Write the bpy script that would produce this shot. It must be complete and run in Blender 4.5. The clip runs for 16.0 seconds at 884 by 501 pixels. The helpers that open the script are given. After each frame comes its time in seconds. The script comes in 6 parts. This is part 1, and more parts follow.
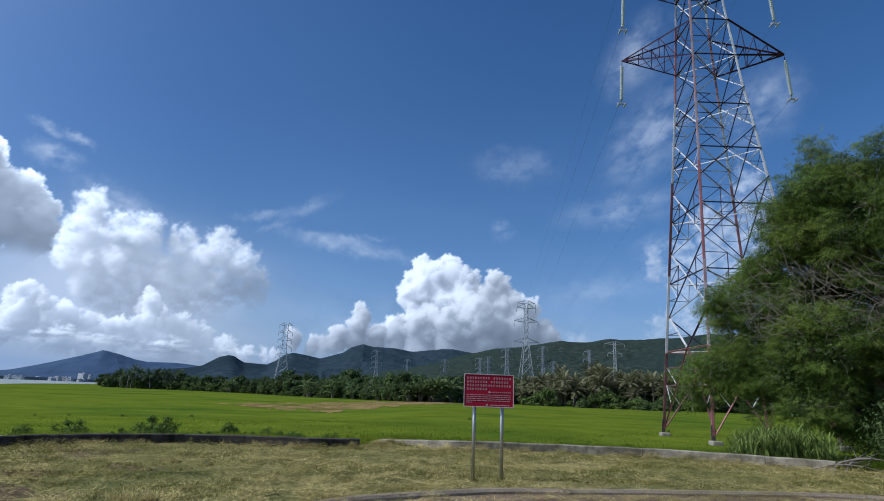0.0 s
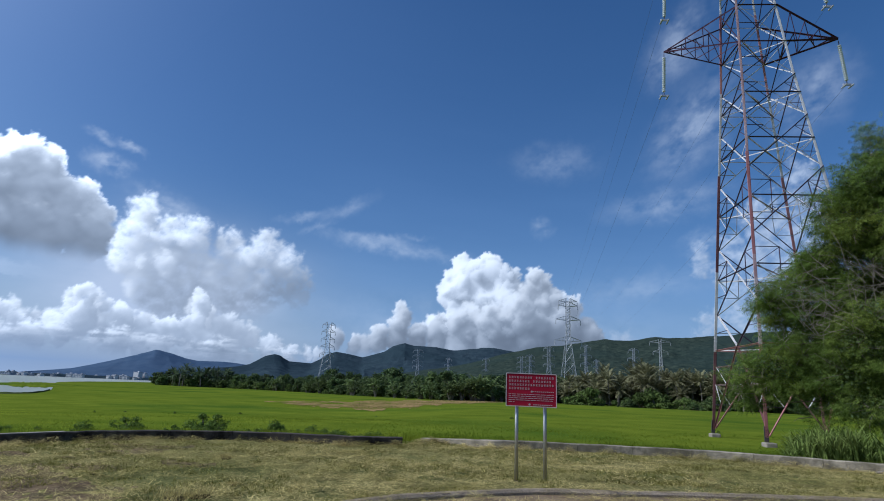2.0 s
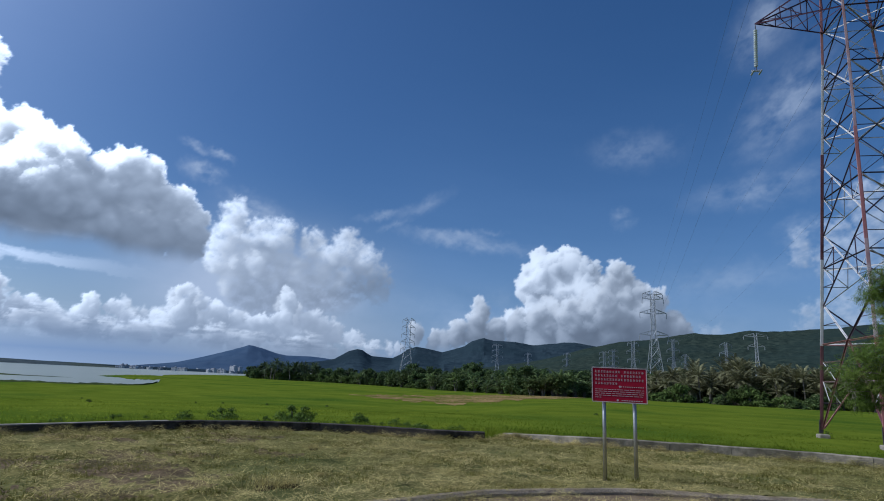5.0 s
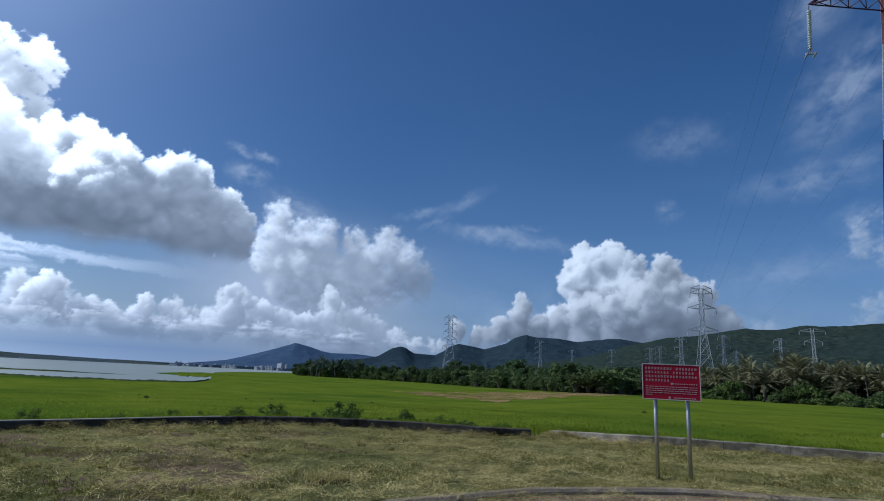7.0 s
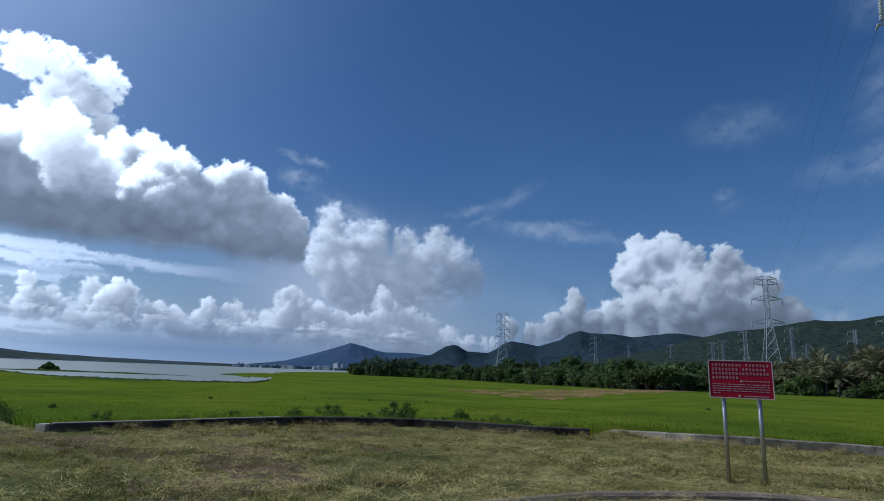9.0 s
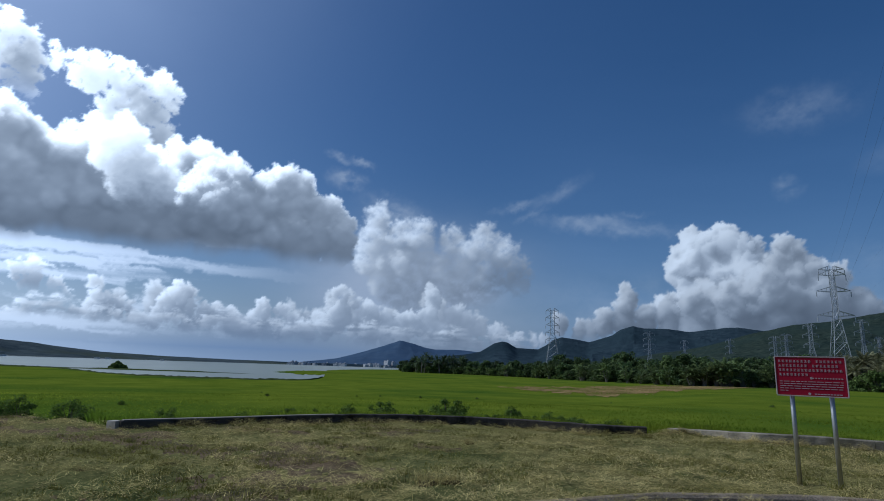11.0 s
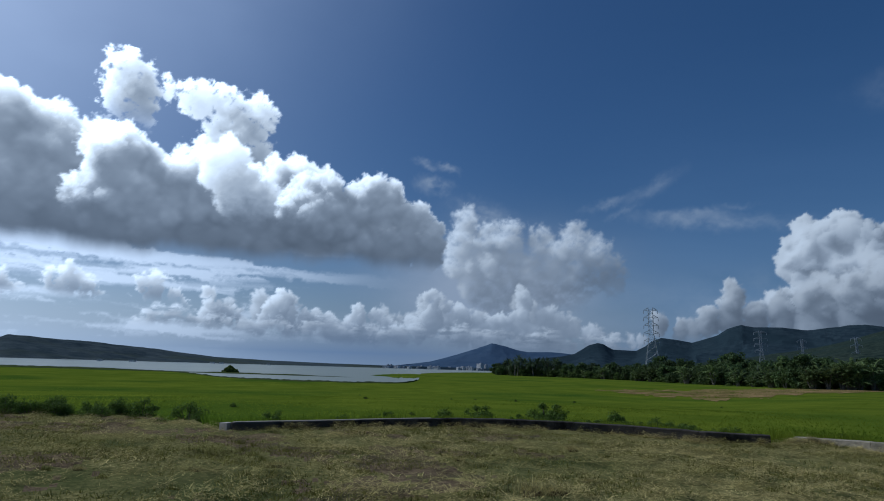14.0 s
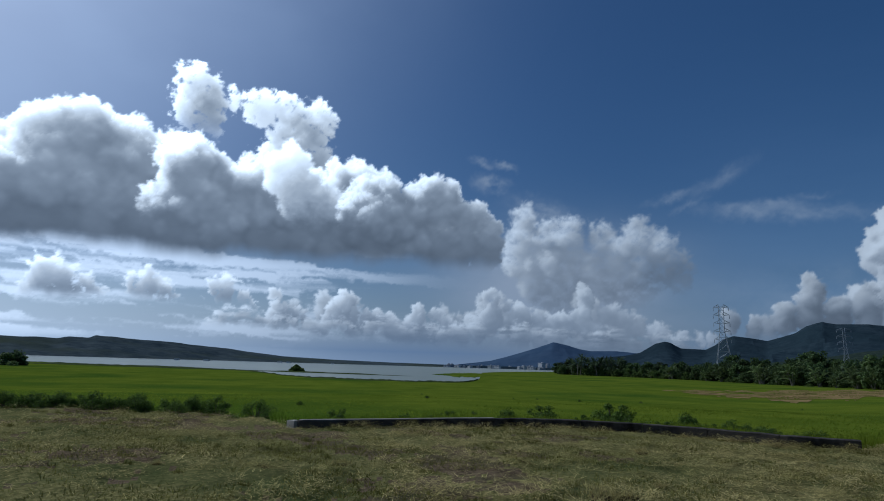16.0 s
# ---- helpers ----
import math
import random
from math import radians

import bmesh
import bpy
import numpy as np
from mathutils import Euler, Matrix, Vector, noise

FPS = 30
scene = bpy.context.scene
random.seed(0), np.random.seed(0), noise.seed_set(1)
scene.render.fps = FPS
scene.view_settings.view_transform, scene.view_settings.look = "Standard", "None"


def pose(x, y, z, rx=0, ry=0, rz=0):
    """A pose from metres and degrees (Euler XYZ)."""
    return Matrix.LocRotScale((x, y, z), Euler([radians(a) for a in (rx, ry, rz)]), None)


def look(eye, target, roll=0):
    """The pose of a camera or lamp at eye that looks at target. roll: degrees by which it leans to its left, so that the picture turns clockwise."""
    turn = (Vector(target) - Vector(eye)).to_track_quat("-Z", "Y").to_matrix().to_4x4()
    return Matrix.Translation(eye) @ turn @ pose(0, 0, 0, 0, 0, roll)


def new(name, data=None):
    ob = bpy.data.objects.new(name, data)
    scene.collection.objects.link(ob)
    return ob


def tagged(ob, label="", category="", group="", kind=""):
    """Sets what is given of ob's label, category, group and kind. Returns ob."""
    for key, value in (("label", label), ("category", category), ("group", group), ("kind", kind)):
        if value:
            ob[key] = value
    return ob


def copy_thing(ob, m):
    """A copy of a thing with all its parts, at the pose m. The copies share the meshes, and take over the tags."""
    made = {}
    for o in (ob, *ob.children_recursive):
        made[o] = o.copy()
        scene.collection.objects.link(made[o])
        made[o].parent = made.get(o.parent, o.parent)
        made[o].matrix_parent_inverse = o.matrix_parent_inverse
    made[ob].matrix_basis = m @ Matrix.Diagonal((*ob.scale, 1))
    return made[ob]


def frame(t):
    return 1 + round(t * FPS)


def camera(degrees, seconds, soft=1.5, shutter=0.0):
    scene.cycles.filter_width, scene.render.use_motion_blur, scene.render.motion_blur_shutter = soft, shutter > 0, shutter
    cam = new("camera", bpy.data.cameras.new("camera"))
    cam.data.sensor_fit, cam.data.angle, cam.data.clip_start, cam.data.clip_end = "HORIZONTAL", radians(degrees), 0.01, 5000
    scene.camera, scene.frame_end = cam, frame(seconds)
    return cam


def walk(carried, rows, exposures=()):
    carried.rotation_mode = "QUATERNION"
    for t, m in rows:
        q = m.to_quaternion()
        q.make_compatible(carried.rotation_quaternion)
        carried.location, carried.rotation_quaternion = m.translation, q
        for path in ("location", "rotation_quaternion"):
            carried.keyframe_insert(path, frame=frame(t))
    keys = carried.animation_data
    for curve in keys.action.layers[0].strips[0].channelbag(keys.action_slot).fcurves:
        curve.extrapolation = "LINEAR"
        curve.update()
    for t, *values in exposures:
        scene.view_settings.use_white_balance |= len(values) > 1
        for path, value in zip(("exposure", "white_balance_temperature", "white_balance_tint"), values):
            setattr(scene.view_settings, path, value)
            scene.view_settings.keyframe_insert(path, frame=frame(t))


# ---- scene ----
# ---------------------------------------------------------------- camera
cam = camera(76.22, 16.0, soft=1.0)
PATH = [
    (0, -0.0008, -0.0017, 1.5131, 104.3500, -2.1500, -0.5300),
    (0.5, -0.0107, -0.0263, 1.5116, 104.3000, -2.5000, 0.1400),
    (1, -0.0125, -0.0337, 1.5156, 104.2200, -2.4100, 1.2600),
    (1.5, -0.0086, -0.0212, 1.5205, 104.1100, -2.3600, 2.4100),
    (2, -0.0055, 0.0095, 1.5219, 104.0700, -2.3300, 3.5700),
    (2.5, -0.0068, 0.0504, 1.5179, 103.9000, -2.2700, 5.2600),
    (3, -0.0124, 0.0994, 1.5153, 103.9200, -2.2300, 6.4300),
    (3.5, -0.0214, 0.1558, 1.5160, 103.7600, -2.2800, 7.8900),
    (4, -0.0361, 0.2075, 1.5154, 103.5600, -2.5300, 9.1300),
    (6.5, -0.0949, 0.2115, 1.4976, 102.8200, -2.7300, 14.7300),
    (7, -0.1193, 0.2277, 1.5019, 102.7300, -2.7600, 15.7100),
    (7.5, -0.1332, 0.2495, 1.5100, 102.6500, -2.6500, 16.9200),
    (8, -0.1400, 0.2815, 1.5202, 102.4100, -2.5100, 18.2500),
    (8.5, -0.1530, 0.3281, 1.5283, 102.4500, -2.4400, 19.4500),
    (9, -0.1744, 0.3836, 1.5349, 102.3100, -2.1200, 21.0400),
    (11.5, -0.2606, 0.4543, 1.5545, 101.8800, -1.7300, 27.4800),
    (12, -0.3108, 0.4996, 1.5556, 101.9600, -1.5800, 29.2100),
    (12.5, -0.3398, 0.5355, 1.5555, 101.8500, -1.7900, 30.4700),
    (13, -0.3621, 0.5697, 1.5574, 101.7400, -1.5300, 31.7300),
    (13.5, -0.3963, 0.6098, 1.5599, 101.7500, -1.4100, 33.7700),
    (14, -0.4351, 0.6492, 1.5626, 101.8400, -1.6200, 35.2000),
    (14.5, -0.4658, 0.6813, 1.5653, 101.7600, -1.3400, 36.6700),
    (15, -0.4893, 0.7038, 1.5684, 101.7200, -1.2300, 37.8700),
    (15.5, -0.5054, 0.7177, 1.5696, 101.7000, -1.2400, 39.6200),
    (16, -0.5121, 0.7247, 1.5649, 101.5900, -1.6900, 41.2300),
]
EXPOSURES = [(0.0, 0.08, 5430, 11), (2.0, 0.03, 5430, 11), (4.0, -0.14, 5400, 11), (8.0, -0.41, 5230, 10), (12.5, -0.72, 5260, 8), (16.0, -0.94, 5250, 7)]
walk(cam, [(t, pose(x, y, z, rx, ry, rz)) for t, x, y, z, rx, ry, rz in PATH], EXPOSURES)

# ---------------------------------------------------------------- world and sun
SUN_AZ, SUN_EL = -104.0, 44.0          # azimuth from +y towards +x, elevation (degrees)
world = bpy.data.worlds.new("world")
scene.world = world
world.use_nodes = True
wn = world.node_tree
wn.nodes.clear()
sky = wn.nodes.new("ShaderNodeTexSky")
sky.sky_type, sky.sun_disc = "NISHITA", False
sky.sun_elevation, sky.sun_rotation = radians(SUN_EL), radians(SUN_AZ)
sky.altitude, sky.air_density, sky.dust_density, sky.ozone_density = 0, 1.0, 2.2, 4.0
back = wn.nodes.new("ShaderNodeBackground")
back.inputs["Strength"].default_value = 0.085
wout = wn.nodes.new("ShaderNodeOutputWorld")
vivid = wn.nodes.new("ShaderNodeHueSaturation")
vivid.inputs["Saturation"].default_value = 1.2
wn.links.new(sky.outputs[0], vivid.inputs["Color"])
wn.links.new(vivid.outputs[0], back.inputs["Color"])
wn.links.new(back.outputs[0], wout.inputs["Surface"])

SUN_DIR = np.array([math.sin(radians(SUN_AZ)) * math.cos(radians(SUN_EL)),
                    math.cos(radians(SUN_AZ)) * math.cos(radians(SUN_EL)), math.sin(radians(SUN_EL))])
sun = new("sun", bpy.data.lights.new("sun", "SUN"))
sun.data.energy, sun.data.angle, sun.data.color = 3.4, radians(0.6), (1.0, 0.95, 0.86)
sun.matrix_world = look(Vector(SUN_DIR) * 100, (0, 0, 0))

# ---------------------------------------------------------------- materials
def material(name, dark, light, scale=4.0, rough=0.85, metal=0.0, bump=0.0, bump_scale=40.0, bump_height=0.02, island=0.0, piece=0.0,
             translucent=0.0, detail=6.0, third=None, third_scale=0.3, contrast=0.0, coords="Object", spec=0.12):
    """Principled surface: two colours mixed by noise at two scales, an optional third by broad patches,
    random shifts per loose piece (island) or per object (piece), fine relief."""
    m = bpy.data.materials.new(name)
    m.use_nodes = True
    nt = m.node_tree
    N, L = nt.nodes, nt.links
    N.clear()
    out = N.new("ShaderNodeOutputMaterial")
    bs = N.new("ShaderNodeBsdfPrincipled")
    tc = N.new("ShaderNodeTexCoord")
    n1 = N.new("ShaderNodeTexNoise")
    n1.inputs["Scale"].default_value, n1.inputs["Detail"].default_value = scale, detail
    n1.inputs["Roughness"].default_value = 0.65
    L.new(tc.outputs[coords], n1.inputs["Vector"])
    ramp = N.new("ShaderNodeMapRange")
    ramp.inputs["From Min"].default_value, ramp.inputs["From Max"].default_value = 0.3 + contrast, 0.7 - contrast
    L.new(n1.outputs["Fac"], ramp.inputs["Value"])
    mix = N.new("ShaderNodeMix")
    mix.data_type = "RGBA"
    mix.inputs[6].default_value, mix.inputs[7].default_value = (*dark, 1), (*light, 1)
    L.new(ramp.outputs[0], mix.inputs[0])
    col = mix.outputs[2]
    if third:
        n2 = N.new("ShaderNodeTexNoise")
        n2.inputs["Scale"].default_value, n2.inputs["Detail"].default_value = third_scale, 4
        L.new(tc.outputs[coords], n2.inputs["Vector"])
        r2 = N.new("ShaderNodeMapRange")
        r2.inputs["From Min"].default_value, r2.inputs["From Max"].default_value = 0.48, 0.68
        L.new(n2.outputs["Fac"], r2.inputs["Value"])
        mx = N.new("ShaderNodeMix")
        mx.data_type = "RGBA"
        mx.inputs[7].default_value = (*third, 1)
        L.new(r2.outputs[0], mx.inputs[0])
        L.new(col, mx.inputs[6])
        col = mx.outputs[2]
    for amount, node, socket in ((island, "ShaderNodeNewGeometry", "Random Per Island"), (piece, "ShaderNodeObjectInfo", "Random")):
        if amount:
            g = N.new(node)
            mr = N.new("ShaderNodeMapRange")
            mr.inputs["To Min"].default_value, mr.inputs["To Max"].default_value = 1 - amount, 1 + amount
            L.new(g.outputs[socket], mr.inputs["Value"])
            hsv = N.new("ShaderNodeHueSaturation")
            L.new(mr.outputs[0], hsv.inputs["Value"])
            L.new(col, hsv.inputs["Color"])
            col = hsv.outputs[0]
    L.new(col, bs.inputs["Base Color"])
    bs.inputs["Roughness"].default_value, bs.inputs["Metallic"].default_value = rough, metal
    bs.inputs["Specular IOR Level"].default_value = spec
    if bump:
        nb = N.new("ShaderNodeTexNoise")
        nb.inputs["Scale"].default_value, nb.inputs["Detail"].default_value = bump_scale, 5
        L.new(tc.outputs[coords], nb.inputs["Vector"])
        b = N.new("ShaderNodeBump")
        b.inputs["Strength"].default_value, b.inputs["Distance"].default_value = min(1, bump), bump_height * max(1, bump)
        L.new(nb.outputs["Fac"], b.inputs["Height"])
        L.new(b.outputs[0], bs.inputs["Normal"])
    surf = bs.outputs[0]
    if translucent:
        tr = N.new("ShaderNodeBsdfTranslucent")
        L.new(col, tr.inputs["Color"])
        ms = N.new("ShaderNodeMixShader")
        ms.inputs[0].default_value = translucent
        L.new(surf, ms.inputs[1])
        L.new(tr.outputs[0], ms.inputs[2])
        surf = ms.outputs[0]
    L.new(surf, out.inputs["Surface"])
    return m


M = {
    "lawn": material("dry_mown_lawn", (0.050, 0.058, 0.018), (0.33, 0.285, 0.11), 11.0, bump=2, bump_scale=22, detail=9, third=(0.085, 0.098, 0.034), third_scale=0.35, coords="Object", spec=0.0),
    "hay": material("cut_hay", (0.29, 0.24, 0.075), (0.70, 0.58, 0.25), 0.9, island=0.6, third=(0.26, 0.245, 0.075), third_scale=0.25, translucent=0.2, spec=0.0),
    "lawn_grass": material("lawn_grass", (0.12, 0.125, 0.028), (0.27, 0.245, 0.068), 1.0, island=0.4, translucent=0.3, spec=0.0),
    "field": material("field_grass", (0.088, 0.124, 0.011), (0.150, 0.184, 0.018), 0.22, bump=1, bump_scale=2.5, contrast=0.02, third=(0.055, 0.100, 0.012), third_scale=0.045, spec=0.0),
    "field_blade": material("field_blades", (0.142, 0.190, 0.017), (0.25, 0.300, 0.028), 0.22, island=0.12, translucent=0.72, third=(0.10, 0.17, 0.016), third_scale=0.06, spec=0.0),
    "weed": material("weed_leaves", (0.08, 0.13, 0.02), (0.15, 0.21, 0.045), 2, island=0.4, translucent=0.3),
    "sedge": material("shore_sedge", (0.035, 0.050, 0.018), (0.085, 0.105, 0.036), 0.8, bump=1, bump_scale=3, spec=0.0),
    "earth": material("bare_earth", (0.075, 0.055, 0.034), (0.24, 0.175, 0.105), 9.0, bump=2, bump_scale=25, detail=9, third=(0.11, 0.10, 0.05), third_scale=1.2, spec=0.0),
    "clod": material("shaded_clod_earth", (0.030, 0.022, 0.012), (0.11, 0.085, 0.045), 12.0, bump=2, bump_scale=30, spec=0.0),
    "soil": material("dry_soil", (0.18, 0.13, 0.05), (0.40, 0.27, 0.12), 0.5, bump=1, bump_scale=6, third=(0.17, 0.15, 0.04), third_scale=0.2, spec=0.0),
    "concrete_dark": material("stained_concrete", (0.020, 0.017, 0.014), (0.105, 0.090, 0.074), 2.2, bump=1.0, bump_scale=18, contrast=0.08, third=(0.085, 0.072, 0.06), third_scale=0.7),
    "concrete": material("pale_concrete", (0.17, 0.15, 0.11), (0.38, 0.33, 0.245), 3.5, bump=1, bump_scale=25, contrast=0.08, third=(0.12, 0.105, 0.07), third_scale=1.1),
    "concrete_grey": material("grey_wall_top", (0.19, 0.17, 0.135), (0.35, 0.31, 0.25), 3, bump=0.6, bump_scale=40),
    "concrete_lit_end": material("sunlit_end_concrete", (0.34, 0.31, 0.25), (0.56, 0.51, 0.42), 5, bump=1, bump_scale=30),
    "kerb": material("washed_aggregate_kerb", (0.19, 0.155, 0.11), (0.50, 0.40, 0.29), 45, bump=1, bump_scale=90, detail=2),
    "paving": material("dusty_paving", (0.13, 0.085, 0.055), (0.28, 0.21, 0.125), 3.0, bump=0.6, bump_scale=30),
    "steel": material("brushed_steel", (0.34, 0.33, 0.31), (0.50, 0.49, 0.46), 6, rough=0.42, metal=0.9, spec=0.5),
    "sign_red": material("crimson_sheet", (0.28, 0.008, 0.026), (0.33, 0.012, 0.034), 3, rough=0.45),
    "white_print": material("white_print", (0.40, 0.31, 0.32), (0.50, 0.40, 0.41), 5, rough=0.5),
    "tower_pink": material("faded_pink_tower_paint", (0.36, 0.20, 0.20), (0.56, 0.40, 0.40), 1.0, rough=0.6, third=(0.60, 0.52, 0.52), third_scale=0.5),
    "tower_red": material("red_tower_paint", (0.36, 0.13, 0.13), (0.54, 0.29, 0.28), 1.2, rough=0.55, third=(0.36, 0.14, 0.12), third_scale=0.8, coords="Generated"),
    # these three dark paints imitate shade on legs, arms and bracing
    "tower_shade_red": material("shaded_red_paint", (0.13, 0.055, 0.065), (0.25, 0.12, 0.12), 1.4, rough=0.6),
    "arm_shade_red": material("shaded_red_arm_paint", (0.055, 0.028, 0.045), (0.105, 0.048, 0.07), 1.2, rough=0.6),
    "tower_shade": material("shaded_bracing_paint", (0.055, 0.043, 0.072), (0.125, 0.095, 0.130), 1.2, rough=0.6),
    "tower_white": material("white_tower_paint", (0.55, 0.52, 0.52), (0.80, 0.77, 0.76), 1.5, rough=0.5),
    "galvanised": material("galvanised_steel", (0.32, 0.33, 0.36), (0.48, 0.49, 0.52), 2, rough=0.5, metal=0.3),
    "far_steel": material("weathered_far_steel", (0.32, 0.34, 0.37), (0.46, 0.48, 0.51), 2, rough=0.7),
    "dark_steel": material("dark_steel", (0.05, 0.045, 0.05), (0.11, 0.09, 0.09), 2, rough=0.6),
    "glass_disc": material("pale_porcelain", (0.50, 0.55, 0.55), (0.68, 0.72, 0.72), 4, rough=0.25, spec=0.5),
    "wire": material("conductor", (0.10, 0.10, 0.11), (0.18, 0.18, 0.19), 3, rough=0.5, metal=0.4),
    "bark": material("grey_bark", (0.10, 0.08, 0.06), (0.24, 0.20, 0.15), 6, bump=1, bump_scale=30),
    "twig": material("bare_twigs", (0.11, 0.092, 0.070), (0.27, 0.235, 0.185), 8),
    "feather": material("feathery_leaves", (0.070, 0.112, 0.022), (0.165, 0.235, 0.042), 0.6, island=0.35, translucent=0.32, third=(0.20, 0.25, 0.045), third_scale=0.5),
    "reed": material("reed_blades", (0.105, 0.155, 0.032), (0.235, 0.29, 0.075), 1, island=0.4, translucent=0.4),
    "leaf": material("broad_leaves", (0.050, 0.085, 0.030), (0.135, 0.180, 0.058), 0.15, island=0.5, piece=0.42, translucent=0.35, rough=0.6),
    "leaf_light": material("light_shrub_leaves", (0.058, 0.090, 0.024), (0.128, 0.172, 0.044), 0.2, island=0.4, piece=0.3, translucent=0.25, rough=0.9),
    "frond": material("palm_fronds", (0.10, 0.103, 0.045), (0.31, 0.295, 0.155), 0.3, island=0.45, piece=0.25, translucent=0.25, rough=0.55),
    "frond_green": material("green_fronds", (0.065, 0.100, 0.034), (0.235, 0.285, 0.100), 0.3, island=0.5, piece=0.35, translucent=0.35, rough=0.5),
    "frond_dark": material("dark_fronds", (0.030, 0.052, 0.024), (0.105, 0.135, 0.060), 0.3, island=0.5, piece=0.35, translucent=0.3, rough=0.5),
    "palm_trunk": material("palm_trunk", (0.14, 0.12, 0.10), (0.26, 0.23, 0.19), 3),
    # hill colours carry painted haze, bluer and paler with distance
    "hill_near": material("wooded_slope_haze_tint", (0.014, 0.025, 0.022), (0.052, 0.067, 0.050), 0.09, contrast=0.04, bump=1, bump_scale=0.12, bump_height=3.0, detail=10, third=(0.030, 0.046, 0.040), third_scale=0.004, spec=0.0),
    "hill_mid": material("wooded_hills_haze_tint", (0.017, 0.030, 0.041), (0.046, 0.066, 0.078), 0.03, bump=1, bump_scale=0.06, bump_height=3.0, detail=10, third=(0.026, 0.042, 0.052), third_scale=0.003, spec=0.0),
    "hill_far": material("far_range_haze_tint", (0.054, 0.090, 0.150), (0.088, 0.128, 0.190), 0.009, detail=8, spec=0.0),
    "headland": material("headland_woods_haze_tint", (0.056, 0.075, 0.082), (0.112, 0.132, 0.130), 0.02, contrast=0.06, bump=1, bump_scale=0.05, bump_height=4.0, detail=10, third=(0.085, 0.100, 0.07), third_scale=0.004, spec=0.0),
    "plaster": material("pale_plaster", (0.72, 0.70, 0.68), (0.85, 0.83, 0.80), 0.05, piece=0.2),
    "plaster_grey": material("grey_plaster", (0.40, 0.40, 0.42), (0.50, 0.50, 0.52), 0.05, piece=0.2),
    "window": material("dark_window", (0.20, 0.23, 0.28), (0.26, 0.29, 0.34), 0.5, rough=0.2, spec=0.5),
}


def water_material():
    m = material("lake_water", (0.195, 0.212, 0.152), (0.262, 0.278, 0.205), 0.01, rough=0.3, spec=0.16, bump=1.0, bump_scale=0.8)
    return m


M["water"] = water_material()


# ---------------------------------------------------------------- mesh helpers
def np_mesh(name, verts, faces, mat=None, smooth=False):
    """A mesh from arrays: verts (n, 3), faces (m, k) with one k."""
    verts, faces = np.asarray(verts, float), np.asarray(faces, int)
    me = bpy.data.meshes.new(name)
    k = faces.shape[1]
    me.vertices.add(len(verts))
    me.vertices.foreach_set("co", verts.ravel())
    me.loops.add(faces.size)
    me.loops.foreach_set("vertex_index", faces.ravel())
    me.polygons.add(len(faces))
    me.polygons.foreach_set("loop_start", np.arange(0, faces.size, k))
    me.polygons.foreach_set("loop_total", np.full(len(faces), k))
    me.polygons.foreach_set("use_smooth", np.full(len(faces), smooth))
    me.update(calc_edges=True)
    me.validate()
    if mat:
        me.materials.append(mat)
    return me


def part(name, bm, mat, parent=None, label="", smooth=False):
    """Links a bmesh or mesh as one object, under its thing where there is one."""
    if isinstance(bm, bmesh.types.BMesh):
        me = bpy.data.meshes.new(name)
        bm.to_mesh(me)
        bm.free()
        me.materials.append(mat)
        if smooth:
            for p in me.polygons:
                p.use_smooth = True
    else:
        me = bm
        if mat and not me.materials:
            me.materials.append(mat)
    ob = new(name, me)
    if parent:
        ob.parent = parent
    if label:
        ob["label"] = label
    return ob


def empty(name, at=(0, 0, 0), **tags):
    e = new(name)
    e.location = at
    return tagged(e, **tags)


def box(bm, sx, sy, sz, centre=(0, 0, 0), bevel=0.0, turn=0.0):
    made = bmesh.ops.create_cube(bm, size=1.0)["verts"]
    bmesh.ops.scale(bm, vec=(sx, sy, sz), verts=made)
    if bevel:
        edges = list({e for v in made for e in v.link_edges})
        made = bmesh.ops.bevel(bm, geom=edges, offset=bevel, segments=2, affect="EDGES", profile=0.5)["verts"]
    bmesh.ops.rotate(bm, cent=(0, 0, 0), matrix=Matrix.Rotation(turn, 3, "Z"), verts=made)
    bmesh.ops.translate(bm, vec=centre, verts=made)
    return made


def tube(bm, points, radii, sides=6):
    """A tapered tube through points."""
    rings = []
    pts = [Vector(p) for p in points]
    for i, p in enumerate(pts):
        d = (pts[min(i + 1, len(pts) - 1)] - pts[max(i - 1, 0)]).normalized()
        a = d.cross(Vector((0, 0, 1)) if abs(d.z) < 0.9 else Vector((1, 0, 0))).normalized()
        b = d.cross(a)
        rings.append([bm.verts.new(p + float(radii[i]) * (math.cos(t) * a + math.sin(t) * b))
                      for t in (2 * math.pi * k / sides for k in range(sides))])
    for r, s in zip(rings, rings[1:]):
        for k in range(sides):
            bm.faces.new((r[k], r[(k + 1) % sides], s[(k + 1) % sides], s[k]))
    bm.faces.new(rings[0][::-1])
    bm.faces.new(rings[-1])


def angle_bar(bm, p, q, w, t=0.0):
    """An angle-iron bar from p to q: two thin flanges at right angles."""
    p, q = Vector(p), Vector(q)
    d = (q - p).normalized()
    a = d.cross(Vector((0, 0, 1)) if abs(d.z) < 0.95 else Vector((1, 0, 0))).normalized()
    b = d.cross(a)
    t = t or w * 0.18
    for u, v in ((a, b), (b, a)):
        ring = [[bm.verts.new(c + u * x + v * y) for x, y in ((0, 0), (w, 0), (w, t), (0, t))] for c in (p, q)]
        for k in range(4):
            bm.faces.new((ring[0][k], ring[0][(k + 1) % 4], ring[1][(k + 1) % 4], ring[1][k]))
        bm.faces.new(ring[0][::-1])
        bm.faces.new(ring[1])


